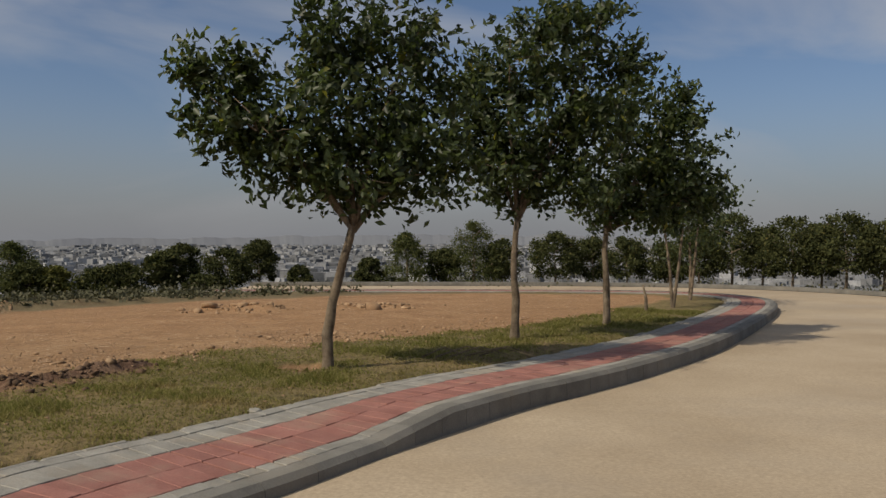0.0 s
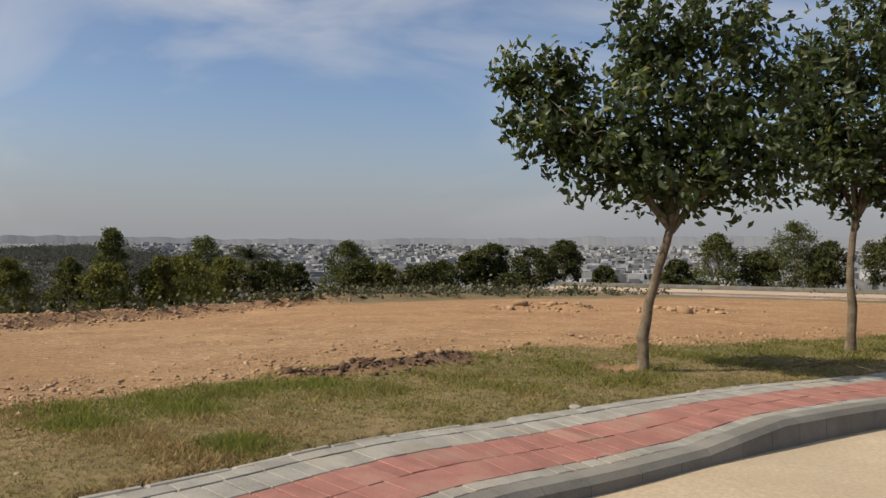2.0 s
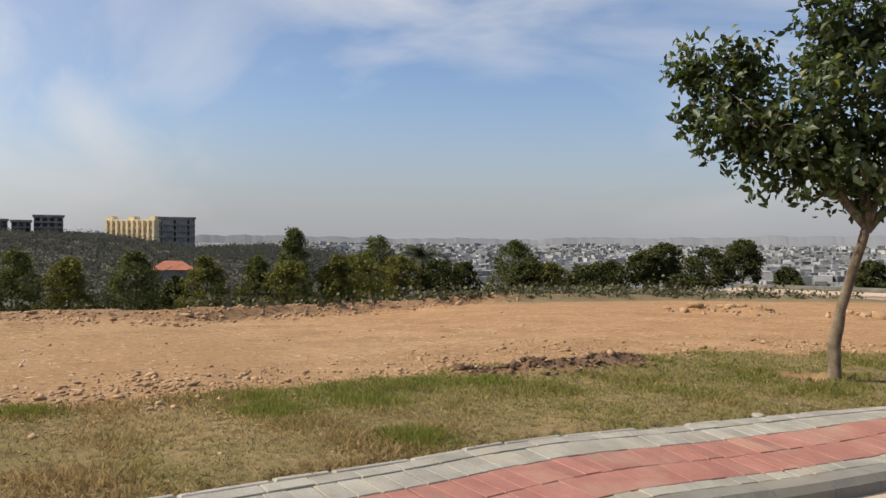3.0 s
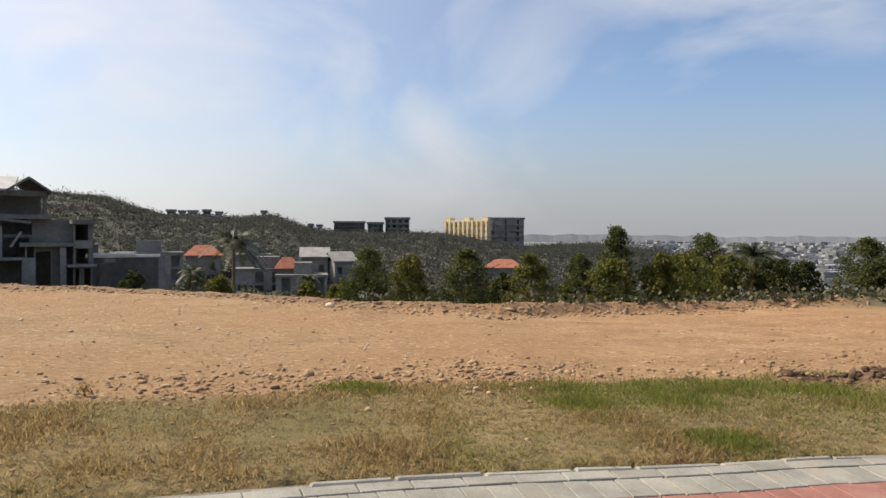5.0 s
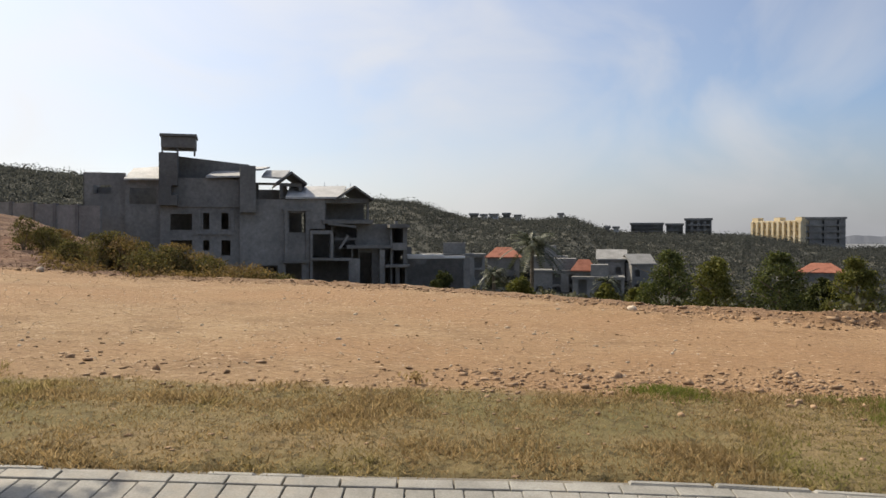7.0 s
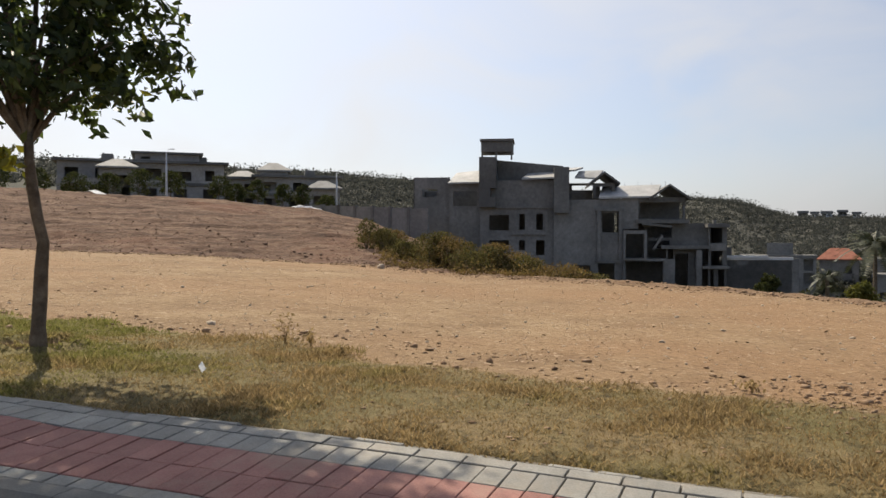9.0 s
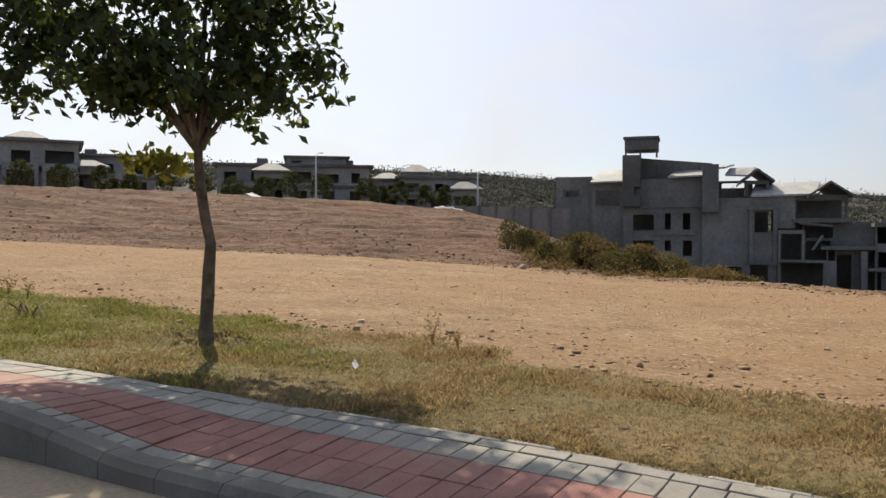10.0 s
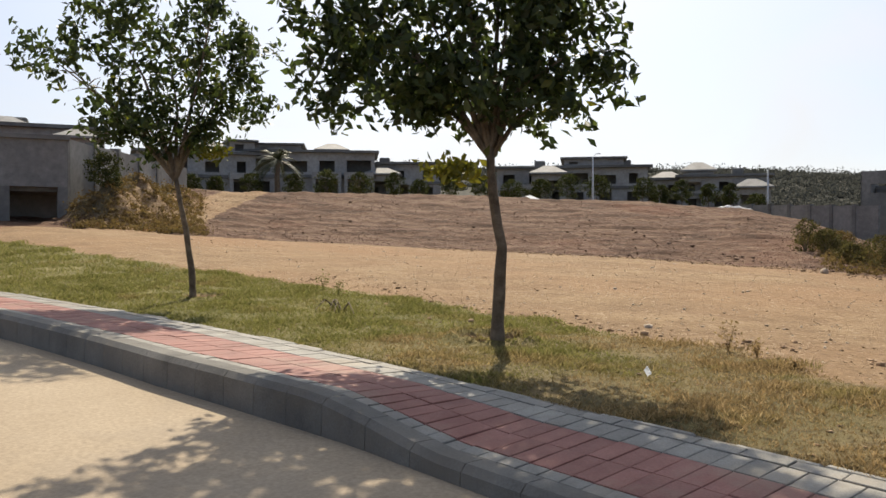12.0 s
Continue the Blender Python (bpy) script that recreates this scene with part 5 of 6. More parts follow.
# ---- the far city and hills ----
def far_city():
    rng = np.random.RandomState(21)
    verts, faces = [], []
    n = 9000
    az = rng.uniform(-36, 43, n)
    r = np.exp(rng.uniform(math.log(820), math.log(4500), n))
    keep = fbm(np.stack([az * 0.35, np.log(r) * 6], 1), 1.1, 3) > rng.uniform(-0.9, 0.55, n)
    az, r = az[keep], r[keep]
    P = np.stack([-np.sin(np.radians(az)) * r, np.cos(np.radians(az)) * r], 1)
    z = near_land(P)[0]
    for (x, y), zz, a, rr in zip(P, z, az, r):
        k = 1 + rr / 2200
        w, d, h = rng.uniform(5, 12) * k, rng.uniform(5, 10) * k, rng.choice([3, 5, 5, 7, 10]) * (0.8 + 0.2 * k)
        m = pose(x, y, zz - 3, 0, 0, a + rng.uniform(-35, 35))
        b = len(verts)
        verts += [m @ Vector(p) for p in ((-w / 2, -d / 2, 0), (w / 2, -d / 2, 0), (w / 2, d / 2, 0), (-w / 2, d / 2, 0), (-w / 2, -d / 2, h + 3), (w / 2, -d / 2, h + 3), (w / 2, d / 2, h + 3), (-w / 2, d / 2, h + 3))]
        faces += [(b + 4, b + 5, b + 6, b + 7)] + [(b + i, b + (i + 1) % 4, b + 4 + (i + 1) % 4, b + 4 + i) for i in range(4)]
    tagged(new("far_city", mesh_of("far_city", verts, faces, M["city"])), "low-rise city spread over the plain, its walls paled to imitate haze", "city", kind="stuff")


far_city()


def haze_ridge():
    """Low hills that close the plain; haze is put into their blue-grey colour."""
    m, nt, b = base_material("hazed_hills", 1.0, 0.0, 0.0)
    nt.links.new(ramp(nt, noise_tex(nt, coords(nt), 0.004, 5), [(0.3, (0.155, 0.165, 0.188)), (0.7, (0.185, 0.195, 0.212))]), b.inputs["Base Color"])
    az = np.arange(-60, 116, 0.25)
    rng = np.random.RandomState(3)
    h = np.convolve(rng.normal(size=len(az) + 40), np.ones(41) / 41, "valid") * 55 + np.convolve(rng.normal(size=len(az) + 8), np.ones(9) / 9, "valid") * 10
    v, f = [], []
    for i, (a, q) in enumerate(zip(az, h)):
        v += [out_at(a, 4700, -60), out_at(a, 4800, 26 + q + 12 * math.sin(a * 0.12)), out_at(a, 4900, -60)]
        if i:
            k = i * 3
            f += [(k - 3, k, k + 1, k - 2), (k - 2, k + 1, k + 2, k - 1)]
    tagged(new("backdrop", mesh_of("backdrop", v, f, m)), "low hills on the horizon, coloured blue-grey to imitate haze", "hills", kind="structure")


haze_ridge()


# ---- plants in the distance and on the slopes ----
def clump_points(rng, n, centre, radii, shell=0.5):
    u = rng.normal(size=(n, 3))
    u /= np.linalg.norm(u, axis=1)[:, None]
    rad = rng.uniform(shell, 1.0, n)[:, None]
    return np.array(centre) + u * rad * np.array(radii), u


def background_tree(at, height, width, form, seed, label, leaf=None, n=1500, lean=0.0, foliage=None):
    """form: cone, round or bush; trunk, limbs and a crown of small leaves with an uneven outline."""
    rng = np.random.RandomState(seed)
    t = thing("tree" if form != "bush" else "shrub", at, label, "tree" if form != "bush" else "shrub")
    v, f = [], []
    top = height * (0.92 if form == "cone" else 0.7)
    if form == "bush":
        for _ in range(4):
            e = rng.uniform(-0.35, 0.35, 2) * width
            tube(v, f, [(0, 0, -0.1), (e[0] * 0.4, e[1] * 0.4, height * 0.35), (e[0], e[1], height * 0.75)], [0.03, 0.02, 0.008], 4)
    else:
        tube(v, f, [(0, 0, -0.3), (0.02 * height, 0, top * 0.4), (lean * height, 0, top)], [0.032 * height ** 0.8, 0.022 * height ** 0.8, 0.01], 6)
        for i in range(7):
            z0 = height * (0.3 + 0.08 * i)
            a = rng.uniform(0, 6.28)
            tube(v, f, [(0.01 * height, 0, z0), (math.cos(a) * width * 0.32, math.sin(a) * width * 0.32, z0 + 0.12 * height)], [0.04, 0.012], 4)
    child(new("trunk" if form != "bush" else "stems", mesh_of("trunk", v, f, M["bark"])), t)
    cs, ns = [], []
    base = {"cone": 0.05, "round": 0.3, "bush": 0.05}[form] * height
    clumps = 170 if form == "cone" else 90
    for i in range(clumps):
        k = rng.uniform(0, 1) ** (0.95 if form == "cone" else 0.9)
        z = base + k * (height - base)
        prof = (1 - k) ** 0.5 * (0.55 + 0.45 * min(1, k * 4 + 0.3)) if form == "cone" else math.sqrt(max(0.02, 1 - (2 * k - 0.85) ** 2 / 1.35))
        a = rng.uniform(0, 6.28)
        rad = width / 2 * prof * rng.uniform(0.35, 0.95)
        s = width * (rng.uniform(0.09, 0.16) if form == "cone" else rng.uniform(0.12, 0.2)) * (0.5 + 0.5 * prof)
        p, u = clump_points(rng, n // clumps, (math.cos(a) * rad + lean * z, math.sin(a) * rad, z), (s, s, s * 0.8), 0.2)
        cs.append(p)
        ns.append(u)
    size = (leaf or width * 0.075)
    mat = foliage or {"cone": M["conifer_leaf"], "round": M["broad_leaf"], "bush": M["broad_leaf"]}[form]
    child(new("crown", leaves_mesh("crown", np.vstack(cs), np.vstack(ns), size, mat, rng, 0.6)), t)
    return t


def land_level(x, y):
    return float(near_land(np.array([[x, y]]))[0][0])


# az, distance, elevation of the top, width, form
BEYOND = [
    (60.8, 31, -1.0, 2.0, "cone"), (57.8, 32, -1.4, 1.9, "cone"), (53.8, 32, -1.0, 2.2, "cone"), (51.4, 34, -2.6, 1.3, "bush"), (49.3, 33, -1.3, 1.9, "cone"),
    (46.0, 34, -1.1, 1.5, "cone"), (43.4, 36, 0.85, 1.5, "cone"), (43.8, 33, -1.5, 1.9, "round"), (40.6, 36, -1.2, 1.7, "round"), (39.2, 38, -1.2, 2.6, "round"), (37.7, 42, 0.2, 2.2, "cone"),
    (36.2, 40, -1.0, 2.0, "round"), (33.2, 40, -1.5, 1.8, "round"), (31.6, 42, -1.6, 1.5, "bush"), (28.0, 44, -0.1, 2.2, "cone"), (26.9, 42, -1.4, 2.0, "round"), (25.6, 42, -1.6, 1.6, "bush"),
    (22.9, 44, -1.8, 2.2, "bush"), (21.6, 44, -1.5, 2.2, "round"), (19.1, 44, -0.7, 1.7, "round"), (17.8, 45, -0.2, 1.8, "round"), (16.5, 43, -2.3, 1.6, "bush"),
    (14.9, 44, -0.6, 2.4, "round"), (12.8, 46, 0.05, 1.9, "round"), (10.0, 44, -1.7, 1.2, "bush"), (5.2, 44, -1.2, 1.3, "round"), (2.6, 45, 0.5, 2.0, "cone"), (0.0, 46, -0.6, 1.9, "round"),
    (-2.1, 46, 1.3, 2.6, "cone"), (-4.1, 46, 0.0, 2.0, "round"), (-7.8, 45, 0.5, 2.6, "round"), (-10.4, 47, 0.2, 2.4, "round"), (-12.7, 46, 0.2, 2.2, "round"), (-15.4, 46, -0.2, 2.4, "round"),
    (-17.4, 44, 0.6, 2.6, "round"), (-19.5, 44, 1.6, 3.2, "round"), (-21.4, 45, 0.8, 2.4, "round"), (-23.2, 43, 1.35, 3.2, "round"), (-24.9, 43, 0.9, 2.6, "round"), (-26.3, 42, 1.65, 3.2, "round"),
    (-28.4, 42, 1.2, 2.6, "round"), (-30.2, 42, 0.7, 2.6, "round"), (62.9, 34, -3.4, 1.2, "bush"), (65.0, 38, -3.2, 1.2, "bush"), (71.0, 40, -2.6, 1.4, "bush"), (76.5, 42, -2.3, 1.3, "bush")]
# Trees given the yellow-green leaf colour that is lightened as if front-lit.
FRONT_LIT = (1, 4, 7, 8, 9, 11, 16, 18, 42, 43, 44)
for i, (a, r, el, w, form) in enumerate(BEYOND):
    x, y, _ = out_at(a, r)
    z = land_level(x, y)
    h = max(0.8, elev(el, r) - z)
    lab = {"cone": "dark green conical conifer beyond the earth bank", "round": "leafy green tree beyond the edge of the lot", "bush": "low green shrub beyond the edge of the lot"}[form]
    background_tree((x, y, z), h, w * (1.2 if form != "cone" else 1.9), form, 100 + i, lab, n=11000 if form == "cone" else 6000, leaf=0.11 if form == "cone" else 0.15, foliage=M["front_lit_leaf"] if a > 25 and i in FRONT_LIT else None)

# shrubs on the bank below the house and along the villas
rb = random.Random(8)
for i in range(34):
    a = 88.0 + 16.0 * (i / 33) + rb.uniform(-0.4, 0.4)
    e = float(np.interp(a, AZ, LOT_R))
    r = e + rb.uniform(2.0, 6.5) * (1 + max(0.0, a - 97) * 0.22)
    x, y, _ = out_at(a, r)
    z = land_level(x, y)
    top = elev(float(np.interp(a, [88, 91.5, 94, 97.3, 104, 106.5], [-2.4, -1.4, -0.5, 0.4, 1.8, 2.2])) - rb.uniform(0, 1.7), r)
    background_tree((x, y, z), max(0.5, top - z), rb.uniform(1.2, 2.2), "bush", 300 + i, "straggling dry green shrub on the bank below the unfinished house", n=1500, leaf=0.09, foliage=M["weed_leaf"] if i % 3 == 2 else M["shrub_leaf"])
for i, a in enumerate((106.6, 108.2, 109.6, 111.3, 112.7, 113.9, 117.0, 119.0, 120.9, 122.8, 125.0, 127.3, 129.5, 131.2, 133.6, 136.0, 138.2, 141.0, 143.4, 145.0)):
    r = rb.uniform(80, 86)
    x, y, _ = out_at(a, r)
    background_tree((x, y, land_level(x, y)), rb.uniform(2.2, 3.4), rb.uniform(1.9, 3.0), "round", 340 + i, "dark round garden tree in front of the villas", n=1500, leaf=0.2)


background_tree((*out_at(150.6, 42.5)[:2], land_level(*out_at(150.6, 42.5)[:2])), 1.7, 1.9, "bush", 390, "dark shrub growing on the earth berm", n=2200, leaf=0.13)


def palm(at, height, spread, seed, label, fronds=44):
    rng = np.random.RandomState(seed)
    t = thing("palm_tree", at, label, "palm", "palms")
    v, f = [], []
    tube(v, f, [(0, 0, -1), (0.1, 0, height * 0.5), (0, 0, height)], [0.32, 0.26, 0.24], 8)
    child(new("trunk", mesh_of("trunk", v, f, M["bark"])), t)
    for i in range(fronds):
        a, up = rng.uniform(0, 6.28), rng.uniform(-0.5, 1.25)
        v, f = [], []
        d = Vector((math.cos(a), math.sin(a), 0))
        sd = Vector((-d.y, d.x, 0))
        pts = []
        for k in range(8):
            q = k / 7
            pts.append(Vector((0, 0, height)) + d * spread * q * math.cos(up) ** 0.6 * (1 if up > -2 else 1) + Vector((0, 0, spread * (math.sin(up) * q - 0.55 * q * q))))
        for k in range(7):
            for s in (-1, 1):
                for m in range(3):
                    p = pts[k].lerp(pts[k + 1], m / 3)
                    b = len(v)
                    ln = spread * 0.22 * (1 - 0.6 * abs(k / 7 - 0.4))
                    tip = p + sd * s * ln * 0.8 + d * ln * 0.5 - Vector((0, 0, ln * 0.35))
                    v += [p, p + (pts[k + 1] - pts[k]) * 0.25, tip]
                    f.append((b, b + 1, b + 2))
        tube(v, f, pts, [0.05 - 0.005 * k for k in range(8)], 3)
        child(new("frond", mesh_of("frond", v, f, M["palm_leaf"])), t)
    return t


for a, r, el, base_el, sp, sd, lab in ((70.2, 112, -0.3, -3.9, 4.6, 1, "tall date palm with a wide crown by the valley houses"), (72.9, 118, -2.3, -3.9, 2.4, 2, "small palm by the red-roofed house"),
                                       (65.0, 120, -2.9, -4.2, 2.2, 3, "small palm in front of the valley houses"), (34.6, 46, -1.2, -4.2, 1.9, 4, "palm among the trees beyond the bank"),
                                       (139.3, 84, 5.6, 3.3, 2.6, 5, "dark date palm in front of the villas")):
    palm(out_at(a, r, elev(base_el, r)), elev(el, r) - elev(base_el, r), sp, sd, lab)


def scrub_cover(name, label, n, az0, az1, r0, r1, size, leaf, material, seed, per=26, past_edge=False):
    """Bushes over a hillside, as one mass of leaf clumps."""
    rng = np.random.RandomState(seed)
    az = rng.uniform(az0, az1, n)
    r = np.sqrt(rng.uniform(r0 ** 2, r1 ** 2, n))
    if past_edge:
        ok = r > np.interp(az, AZ, LOT_R) + 0.6
        az, r = az[ok], r[ok]
        n = len(az)
    P = np.stack([EYE.x - np.sin(np.radians(az)) * r, EYE.y + np.cos(np.radians(az)) * r], 1)
    z = near_land(P)[0]
    s = size * np.clip(rng.lognormal(-0.15, 0.55, n), 0.3, 2.6)
    k = np.repeat(np.arange(n), per)
    u = rng.normal(size=(len(k), 3))
    u /= np.linalg.norm(u, axis=1)[:, None]
    u[:, 2] = np.abs(u[:, 2])
    c = np.column_stack([P, z])[k] + u * (s[k] * rng.uniform(0.3, 1, len(k)))[:, None] * np.array([1, 1, 0.8])
    return tagged(new(name, leaves_mesh(name, c, u, leaf, material, rng, 0.75)), label, "scrub", kind="stuff")


scrub_cover("hill_scrub", "scrub covering the hill, its green greyed to imitate haze", 17000, 36, 112, 150, 420, 1.8, 0.6, M["hazed_scrub"], 5, 28)
scrub_cover("valley_scrub", "dry scrub and bushes on the valley slope", 1100, 28, 99, 62, 178, 1.6, 0.8, M["scrub"], 6)
scrub_cover("edge_weeds", "dry weeds along the edge of the lot", 3800, 6, 50, 18, 48, 0.35, 0.13, M["scrub"], 9, 16, True)
scrub_cover("bank_weeds", "dry brown weeds on the bank below the unfinished house", 900, 89, 103, 27, 44, 0.3, 0.1, M["weed_leaf"], 23, 22, True)
scrub_cover("berm_weeds", "dry pale grass and weeds on the earth berm by the compound", 1300, 144.5, 152.5, 38, 54, 0.35, 0.12, M["weed_leaf"], 24, 22, True)
scrub_cover("roadside_weeds", "dry weeds beyond the far kerb", 900, -32, 4, 38, 50, 0.4, 0.15, M["scrub"], 19, 16)
scrub_cover("plain_trees", "trees between the houses of the city, greyed to imitate haze", 2600, -36, 44, 480, 2600, 6.0, 3.0, M["plain_tree"], 7, 18)
scrub_cover("skyline_trees", "trees on the far ridge behind the villas", 2200, 97, 165, 190, 370, 2.2, 0.8, M["hazed_scrub"], 17, 40)


# ---- grass, clods, stones and litter ----
def scatter(n, y0, y1, d0, d1, rng):
    """Places beside the pavement's edge: by y along it and metres from it."""
    y = rng.uniform(y0, y1, n)
    s = np.interp(y, LINE[:np.argmax(LINE[:, 1]), 1], S[:np.argmax(LINE[:, 1])])
    o = -rng.uniform(d0, d1, n)
    x = np.interp(s, S, LINE[:, 0]) + o * np.interp(s, S, NORM[:, 0])
    yy = np.interp(s, S, LINE[:, 1]) + o * np.interp(s, S, NORM[:, 1])
    return np.stack([x, yy], 1)


def grass_verge():
    rng = np.random.RandomState(31)
    P = np.vstack([scatter(230000, -9, 9, 0.0, 4.6, rng), scatter(80000, -17, -9, 0.0, 5.6, rng), scatter(70000, 9, 20, 0.0, 4.2, rng), scatter(50000, -32, -17, 0.0, 6.5, rng)])
    z, g, _, _ = near_land(P)
    tuft = fbm(P, 2.6, 3)
    keep = (g > rng.uniform(0.05, 0.95, len(P))) & (tuft > rng.uniform(-1.0, 0.35, len(P)))
    P, z, tuft = P[keep], z[keep], tuft[keep]
    n = len(P)
    near = np.hypot(P[:, 0], P[:, 1])
    h = rng.uniform(0.012, 0.035, n) * (0.9 + 1.5 * np.clip(tuft, 0, 1)) * (1 + near / 22)
    a = rng.uniform(0, 6.28, n)
    w = rng.uniform(0.0028, 0.0065, n) * (1 + near / 9)
    lean = rng.normal(size=(n, 2)) * (h * 0.7)[:, None]
    b = np.column_stack([P, z - 0.01])
    side = np.stack([np.cos(a) * w, np.sin(a) * w, np.zeros(n)], 1)
    tip = b + np.column_stack([lean, h])
    v = np.stack([b - side, b + side, tip], 1).reshape(-1, 3)
    f = np.arange(3 * n).reshape(-1, 3)
    tagged(new("grass", mesh_of("grass", v, f, M["grass_blade"])), "short dry grass, green in patches, along the pavement", "grass", kind="stuff")


grass_verge()


def lumps(name, P, size, material, label, category, seed, squash=0.6, kind="stuff", parent_z=None):
    """Angular clods or stones, each a broken small solid, joined into one mesh."""
    rng = np.random.RandomState(seed)
    bm = bmesh.new()
    bmesh.ops.create_icosphere(bm, subdivisions=1, radius=1.0)
    base = np.array([v.co[:] for v in bm.verts])
    tri = np.array([[v.index for v in f.verts] for f in bm.faces])
    bm.free()
    n = len(P)
    z = near_land(P)[0]
    k = len(base)
    pts = base[None] * rng.uniform(0.4, 1.3, (n, k, 1)) * (size[:, None, None]) * np.stack([np.ones(n), rng.uniform(0.6, 1.1, n), rng.uniform(0.4, 0.8, n) * squash * 1.4], 1)[:, None, :]
    a = rng.uniform(0, 6.28, n)
    c, s = np.cos(a)[:, None], np.sin(a)[:, None]
    x, y = pts[..., 0] * c - pts[..., 1] * s, pts[..., 0] * s + pts[..., 1] * c
    v = np.stack([x + P[:, :1], y + P[:, 1:2], pts[..., 2] + (z + size * 0.12)[:, None]], -1).reshape(-1, 3)
    f = (tri[None] + (np.arange(n) * k)[:, None, None]).reshape(-1, 3)
    return tagged(new(name, mesh_of(name, v, f, material)), label, category, kind=kind)


def lot_debris():
    rng = np.random.RandomState(41)
    # along the border of grass and earth
    y = np.concatenate([rng.uniform(-14, 16, 4200), rng.uniform(1, 12, 3600)])
    gw = np.interp(y, GRASS_Y, GRASS_W)
    s = np.interp(y, LINE[:np.argmax(LINE[:, 1]), 1], S[:np.argmax(LINE[:, 1])])
    o = -(gw + rng.normal(0.35, 0.55, len(y)))
    P1 = np.stack([np.interp(s, S, LINE[:, 0]) + o * np.interp(s, S, NORM[:, 0]), np.interp(s, S, LINE[:, 1]) + o * np.interp(s, S, NORM[:, 1])], 1)
    dense = fbm(P1, 0.6, 3) + 0.25 * (np.abs(P1[:, 1] - 6) < 5) > rng.uniform(-0.7, 0.6, len(P1))
    P1 = P1[dense]
    # over the lot
    az, r = rng.uniform(-8, 150, 11000), rng.uniform(7, 34, 11000)
    P2 = np.stack([-np.sin(np.radians(az)) * r, np.cos(np.radians(az)) * r], 1)
    d2, k2 = edge_offset(P2)
    e2 = np.interp(az, AZ, LOT_R)
    P2 = P2[(d2 > np.interp(LINE[k2, 1], GRASS_Y, GRASS_W)) & (r < e2 + 1) & (fbm(P2, 0.35, 3) > rng.uniform(-0.9, 0.9, len(P2)))]
    # along the far edge
    az = rng.uniform(28, 130, 5000)
    r = np.interp(az, AZ, LOT_R) + rng.normal(0.3, 0.55, len(az))
    P3 = np.stack([-np.sin(np.radians(az)) * r, np.cos(np.radians(az)) * r], 1)
    P = np.vstack([P1, P2, P3])
    size = np.concatenate([rng.gamma(1.3, 0.010, len(P1)) + 0.006, rng.gamma(1.2, 0.007, len(P2)) + 0.006, rng.gamma(1.3, 0.015, len(P3)) + 0.008])
    lumps("earth_clods", P, np.minimum(size, 0.13), M["rock"], "broken clods and pebbles scattered over the earth", "clods", 42)
    az, r = rng.uniform(60, 150, 3200), rng.uniform(8, 34, 3200)
    P6 = np.stack([-np.sin(np.radians(az)) * r, np.cos(np.radians(az)) * r], 1)
    d6, k6 = edge_offset(P6)
    P6 = P6[(d6 > np.interp(LINE[k6, 1], GRASS_Y, GRASS_W)) & (r < np.interp(az, AZ, LOT_R))]
    lumps("pale_pebbles", P6, rng.gamma(1.3, 0.007, len(P6)) + 0.008, M["pale_rock"], "pale pebbles strewn over the earth", "pebbles", 47)
    # ditch and heaps
    c = []
    for x0, y0, x1, y1, w, h, dark in MOUNDS[:4]:
        q = rng.uniform(0, 1, (160, 1))
        c.append(np.array([[x0, y0]]) + q * np.array([[x1 - x0, y1 - y0]]) + rng.normal(size=(160, 2)) * w * 1.1)
    c = np.vstack(c)
    lumps("heap_clods", c[320:], rng.gamma(1.4, 0.026, 320) + 0.012, M["rock"], "heaped earth clods and rubble on the lot", "clods", 43, 0.8)
    lumps("ditch_soil", c[:320], rng.gamma(1.6, 0.012, 320) + 0.008, M["soil"], "dark dug soil heaped in the grass", "soil", 46, 0.8)
    # slope furrow clods
    az, r = rng.uniform(96, 147, 9000), rng.uniform(29, 60, 9000)
    P4 = np.stack([-np.sin(np.radians(az)) * r, np.cos(np.radians(az)) * r], 1)
    P4 = P4[r > np.interp(az, AZ, LOT_R)]
    lumps("field_clods", P4, rng.gamma(1.4, 0.016, len(P4)) + 0.01, M["field_soil"], "clods turned up on the ploughed slope", "clods", 44)
    P5 = scatter(500, -9, 10, 0.1, 3.5, rng)
    lumps("verge_litter", P5, rng.uniform(0.008, 0.03, len(P5)), M["rock"], "fallen leaves and pebbles in the grass", "litter", 45, 0.4)


lot_debris()


def stone(x, y, size, seed, material, label, squash=0.7, name="stone"):
    rng = np.random.RandomState(seed)
    bm = bmesh.new()
    bmesh.ops.create_icosphere(bm, subdivisions=2, radius=1.0)
    for v in bm.verts:
        n = v.co.normalized()
        v.co = n * (1 + 0.22 * noise.noise(n * 2.1 + Vector((seed, 0, 0))) + 0.1 * noise.noise(n * 5 + Vector((0, seed, 0))))
        v.co.z *= squash
    me = bpy.data.meshes.new(name)
    bm.to_mesh(me)
    bm.free()
    me.materials.append(material)
    ob = new(name, me)
    ob.matrix_basis = pose(x, y, land_level(x, y) + size * squash * 0.55, 0, 0, rng.uniform(0, 360)) @ Matrix.Diagonal((size, size * 0.8, size, 1))
    return tagged(ob, label, "stone")


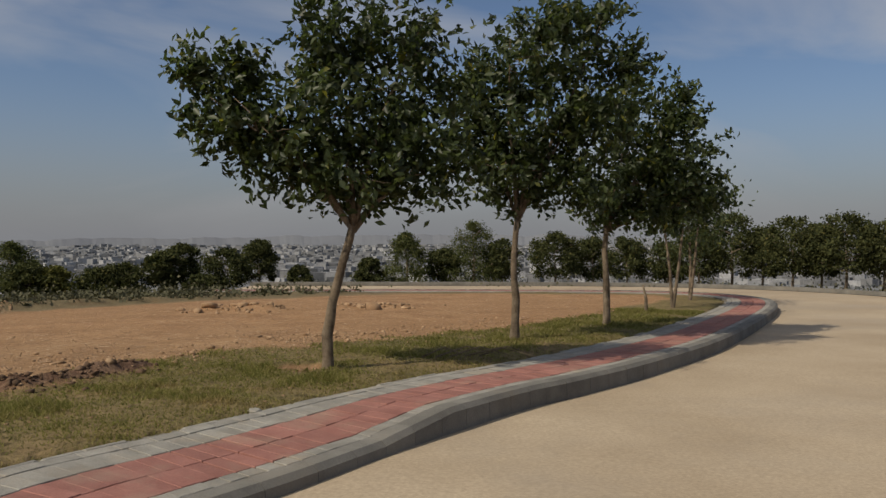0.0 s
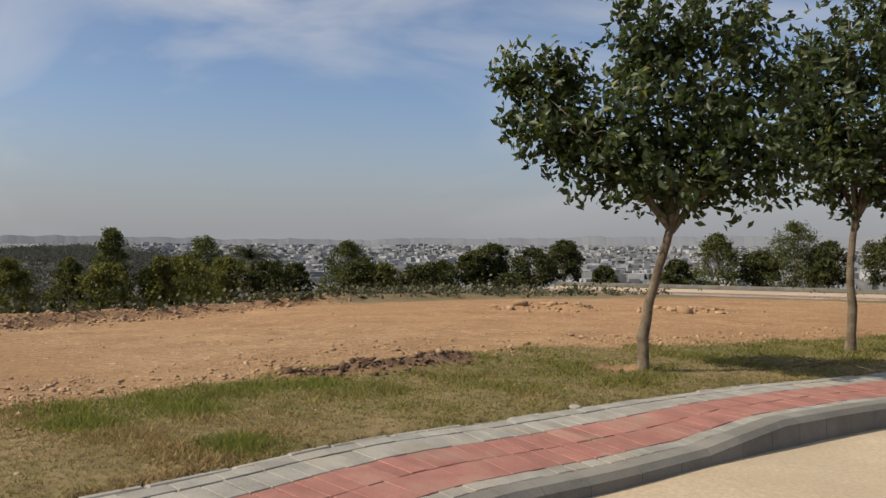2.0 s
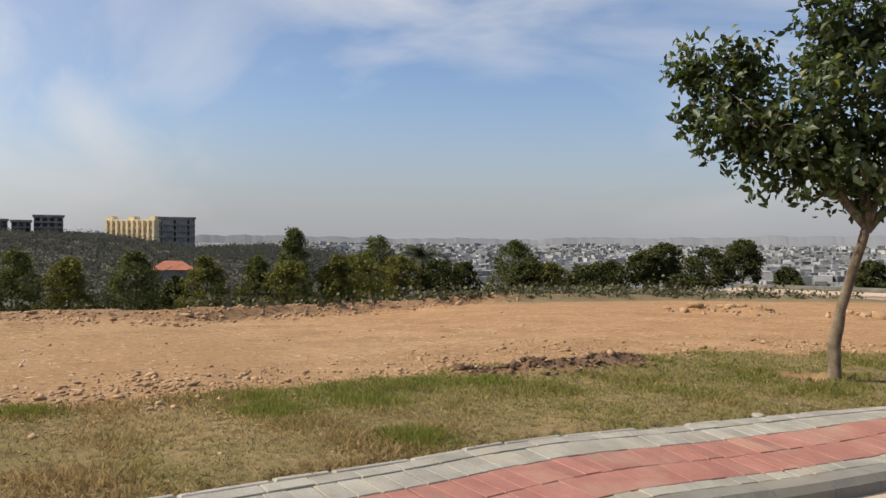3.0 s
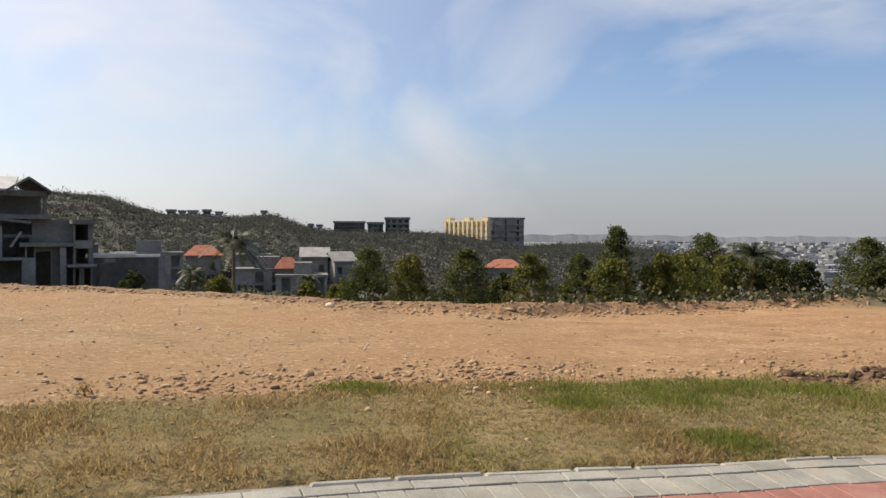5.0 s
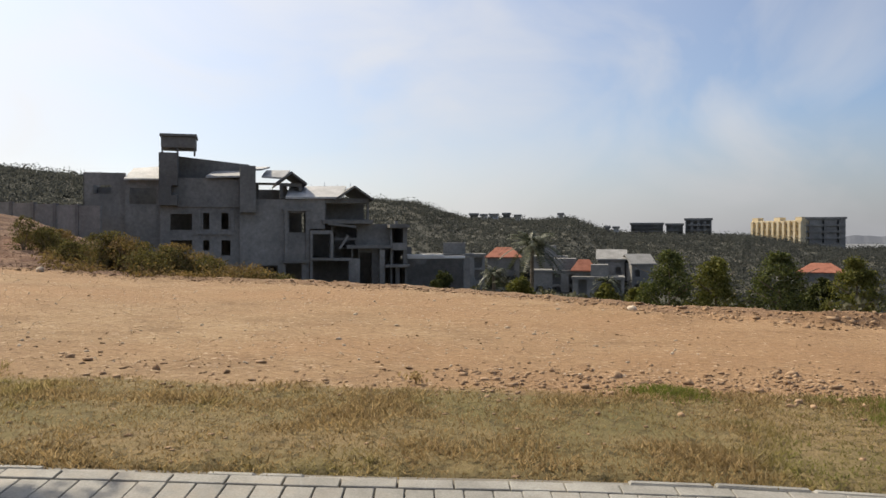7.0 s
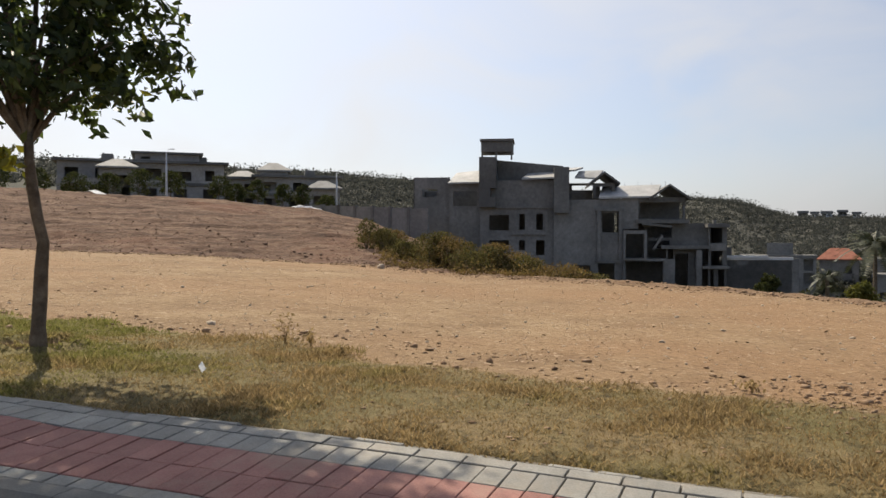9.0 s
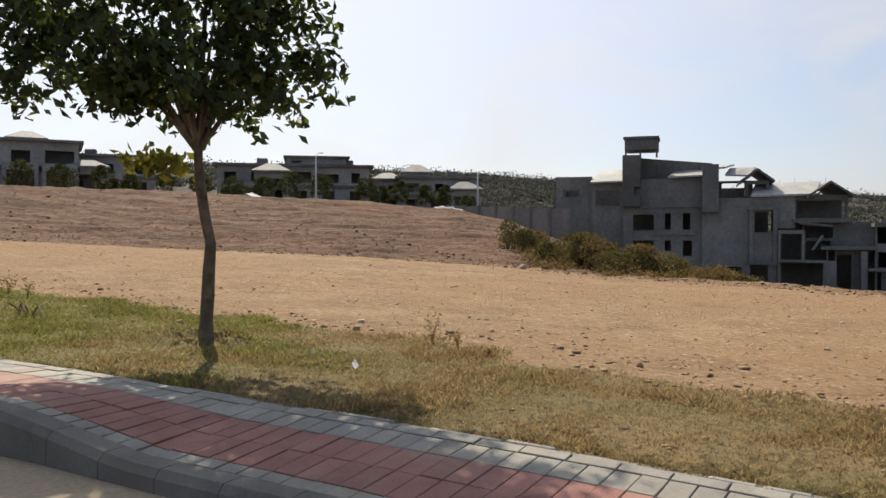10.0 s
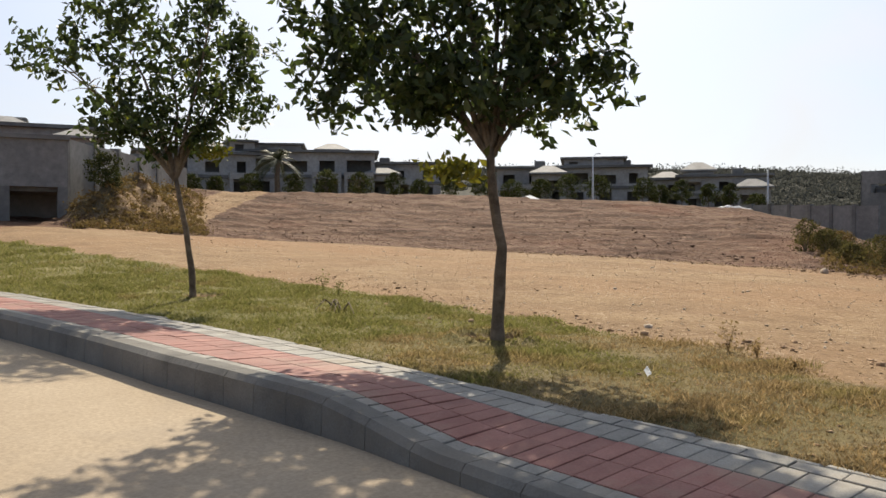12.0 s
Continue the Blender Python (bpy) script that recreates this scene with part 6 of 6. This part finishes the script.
stone(-1.70, 7.27, 0.07, 1, M["grey_paver"], "broken grey edging stone at the pavement's edge", 0.4)
stone(-1.5, 7.55, 0.09, 2, M["grey_paver"], "broken grey edging stone at the pavement's edge", 0.3)
stone(*out_at(63.2, 18.2)[:2], 0.13, 3, M["pale_rock"], "pale round stone on the edge of the lot")
stone(*out_at(103.0, 28.5)[:2], 0.16, 4, M["pale_rock"], "pale stone at the foot of the slope")
for i, (x, y, sz) in enumerate(((-5.9, 4.25, 0.07), (-5.75, 4.05, 0.06), (-8.9, -7.1, 0.09), (-9.1, -6.7, 0.08), (-8.6, -7.6, 0.07), (-7.9, -1.6, 0.06), (-7.3, 0.2, 0.05), (-6.5, 3.3, 0.06), (-9.6, -3.2, 0.06), (-5.3, 7.9, 0.07))):
    stone(x, y, sz * 0.55, 10 + i, M["rock"], "brown clod of earth at the border of the grass", 0.6, "clod")


def weed(x, y, h, seed, label, n=7):
    rng = np.random.RandomState(seed)
    t = thing("weed", (x, y, land_level(x, y)), label, "weed", "dry weeds")
    for i in range(n):
        a, l = rng.uniform(0, 6.28), rng.uniform(0.5, 1.0) * h
        e = Vector((math.cos(a) * l * 0.25, math.sin(a) * l * 0.25, l))
        v, f = [], []
        tube(v, f, [(0, 0, -0.02), e * 0.5 + Vector((0, 0, 0.03)), e], [0.004, 0.003, 0.002], 4)
        child(new("stalk", mesh_of("stalk", v, f, M["grass_blade"])), t)
    c = rng.normal(size=(60, 3)) * np.array([0.06, 0.06, h * 0.22]) + np.array([0, 0, h * 0.6])
    tagged(child(new("leaves", leaves_mesh("leaves", c, rng.normal(size=(60, 3)), 0.05, M["grass_blade"], rng)), t), kind="stuff")
    return t


for i, (x, y, h) in enumerate(((-8.75, -3.55, 0.34), (-8.6, -3.2, 0.2), (-10.45, -11.6, 0.35), (-10.25, -11.0, 0.28), (-8.1, -2.7, 0.12), (-7.2, 1.2, 0.12))):
    weed(x, y, h, 60 + i, "dry brown weed stalks at the border of the earth")


def grass_tuft(x, y, r, seed):
    rng = np.random.RandomState(seed)
    n = 1300
    p = np.array([x, y]) + rng.normal(size=(n, 2)) * r * np.array([0.8, 0.8])
    z = near_land(p)[0]
    q = np.hypot(p[:, 0] - x, p[:, 1] - y) / (1.3 * r)
    h = 0.07 * np.exp(-q * q) * rng.uniform(0.5, 1.1, n) + 0.02
    a = rng.uniform(0, 6.28, n)
    side = np.stack([np.cos(a), np.sin(a), np.zeros(n)], 1) * 0.007
    b = np.column_stack([p, z - 0.01])
    tip = b + np.column_stack([rng.normal(size=(n, 2)) * h[:, None] * 0.5, h])
    v = np.stack([b - side, b + side, tip], 1).reshape(-1, 3)
    ob = new("grass_tuft", mesh_of("grass_tuft", v, np.arange(3 * n).reshape(-1, 3), M["tuft"]))
    return tagged(ob, "thicker green tuft of grass in the verge", "grass", "grass tufts", "stuff")


M["tuft"] = leaf_mat("green_tuft", (0.10, 0.115, 0.03), (0.19, 0.20, 0.06), (0.28, 0.25, 0.1), 0.35, 0.85, 0.1)
for i, (x, y, r) in enumerate(((-5.55, 5.05, 0.4), (-5.2, 5.9, 0.45), (-4.9, 6.6, 0.4), (-4.7, 5.6, 0.35), (-3.5, 4.6, 0.25), (-4.4, 7.2, 0.35), (-5.0, 4.7, 0.3), (-6.4, 3.3, 0.3))):
    grass_tuft(x, y, r, 80 + i)


def litter(x, y, seed, sx, sy, tilt, name, label, material):
    bm = bmesh.new()
    bmesh.ops.create_grid(bm, x_segments=4, y_segments=3, size=0.5)
    for v in bm.verts:
        v.co = Vector((v.co.x * sx, v.co.y * sy, 0.25 * sy * noise.noise(v.co * 4 + Vector((seed, 0, 0)))))
    bmesh.ops.solidify(bm, geom=bm.faces[:], thickness=0.002)
    me = bpy.data.meshes.new(name)
    bm.to_mesh(me)
    bm.free()
    me.materials.append(material)
    ob = new(name, me)
    ob.matrix_basis = pose(x, y, land_level(x, y) + 0.07, tilt, 20, seed * 40)
    return tagged(ob, label, "litter")


litter(-6.6, -3.55, 1, 0.13, 0.05, 55, "paper_scrap", "white scrap of paper lying in the grass", M["litter"])
litter(*out_at(121.5, 60)[:2], 2, 1.3, 0.6, 10, "white_sheet", "white sheet lying on the ploughed slope", M["litter"])
for i in range(6):
    bx, by, _ = out_at(107.2 + 0.32 * i, 61 + (i % 3))
    stone(bx, by, 0.35, 30 + i, M["litter"], "pale sack dumped at the top of the field", 0.5, "sack")


def fallen_branch(x, y, az, seed):
    rng = np.random.RandomState(seed)
    t = thing("fallen_branch", (x, y, land_level(x, y)), "bare dry fallen branch lying on the grass", "branch", rz=az)
    for i in range(5):
        v, f = [], []
        a = rng.uniform(-0.6, 0.6)
        l = rng.uniform(0.6, 1.2)
        tube(v, f, [(-0.5 + 0.2 * i, 0, 0.03), (-0.5 + 0.2 * i + 0.5 * l * math.cos(a), 0.5 * l * math.sin(a), 0.16), (-0.5 + 0.2 * i + l * math.cos(a), l * math.sin(a), 0.04)], [0.014, 0.01, 0.004], 5)
        child(new("twig", mesh_of("twig", v, f, M["bark"])), t)
    return t


fallen_branch(-8.55, -9.3, 60, 1)
# These twigs stand in for a thin trunk shadow on the grass.
fallen_branch(0.2, 11.0, 10, 2)
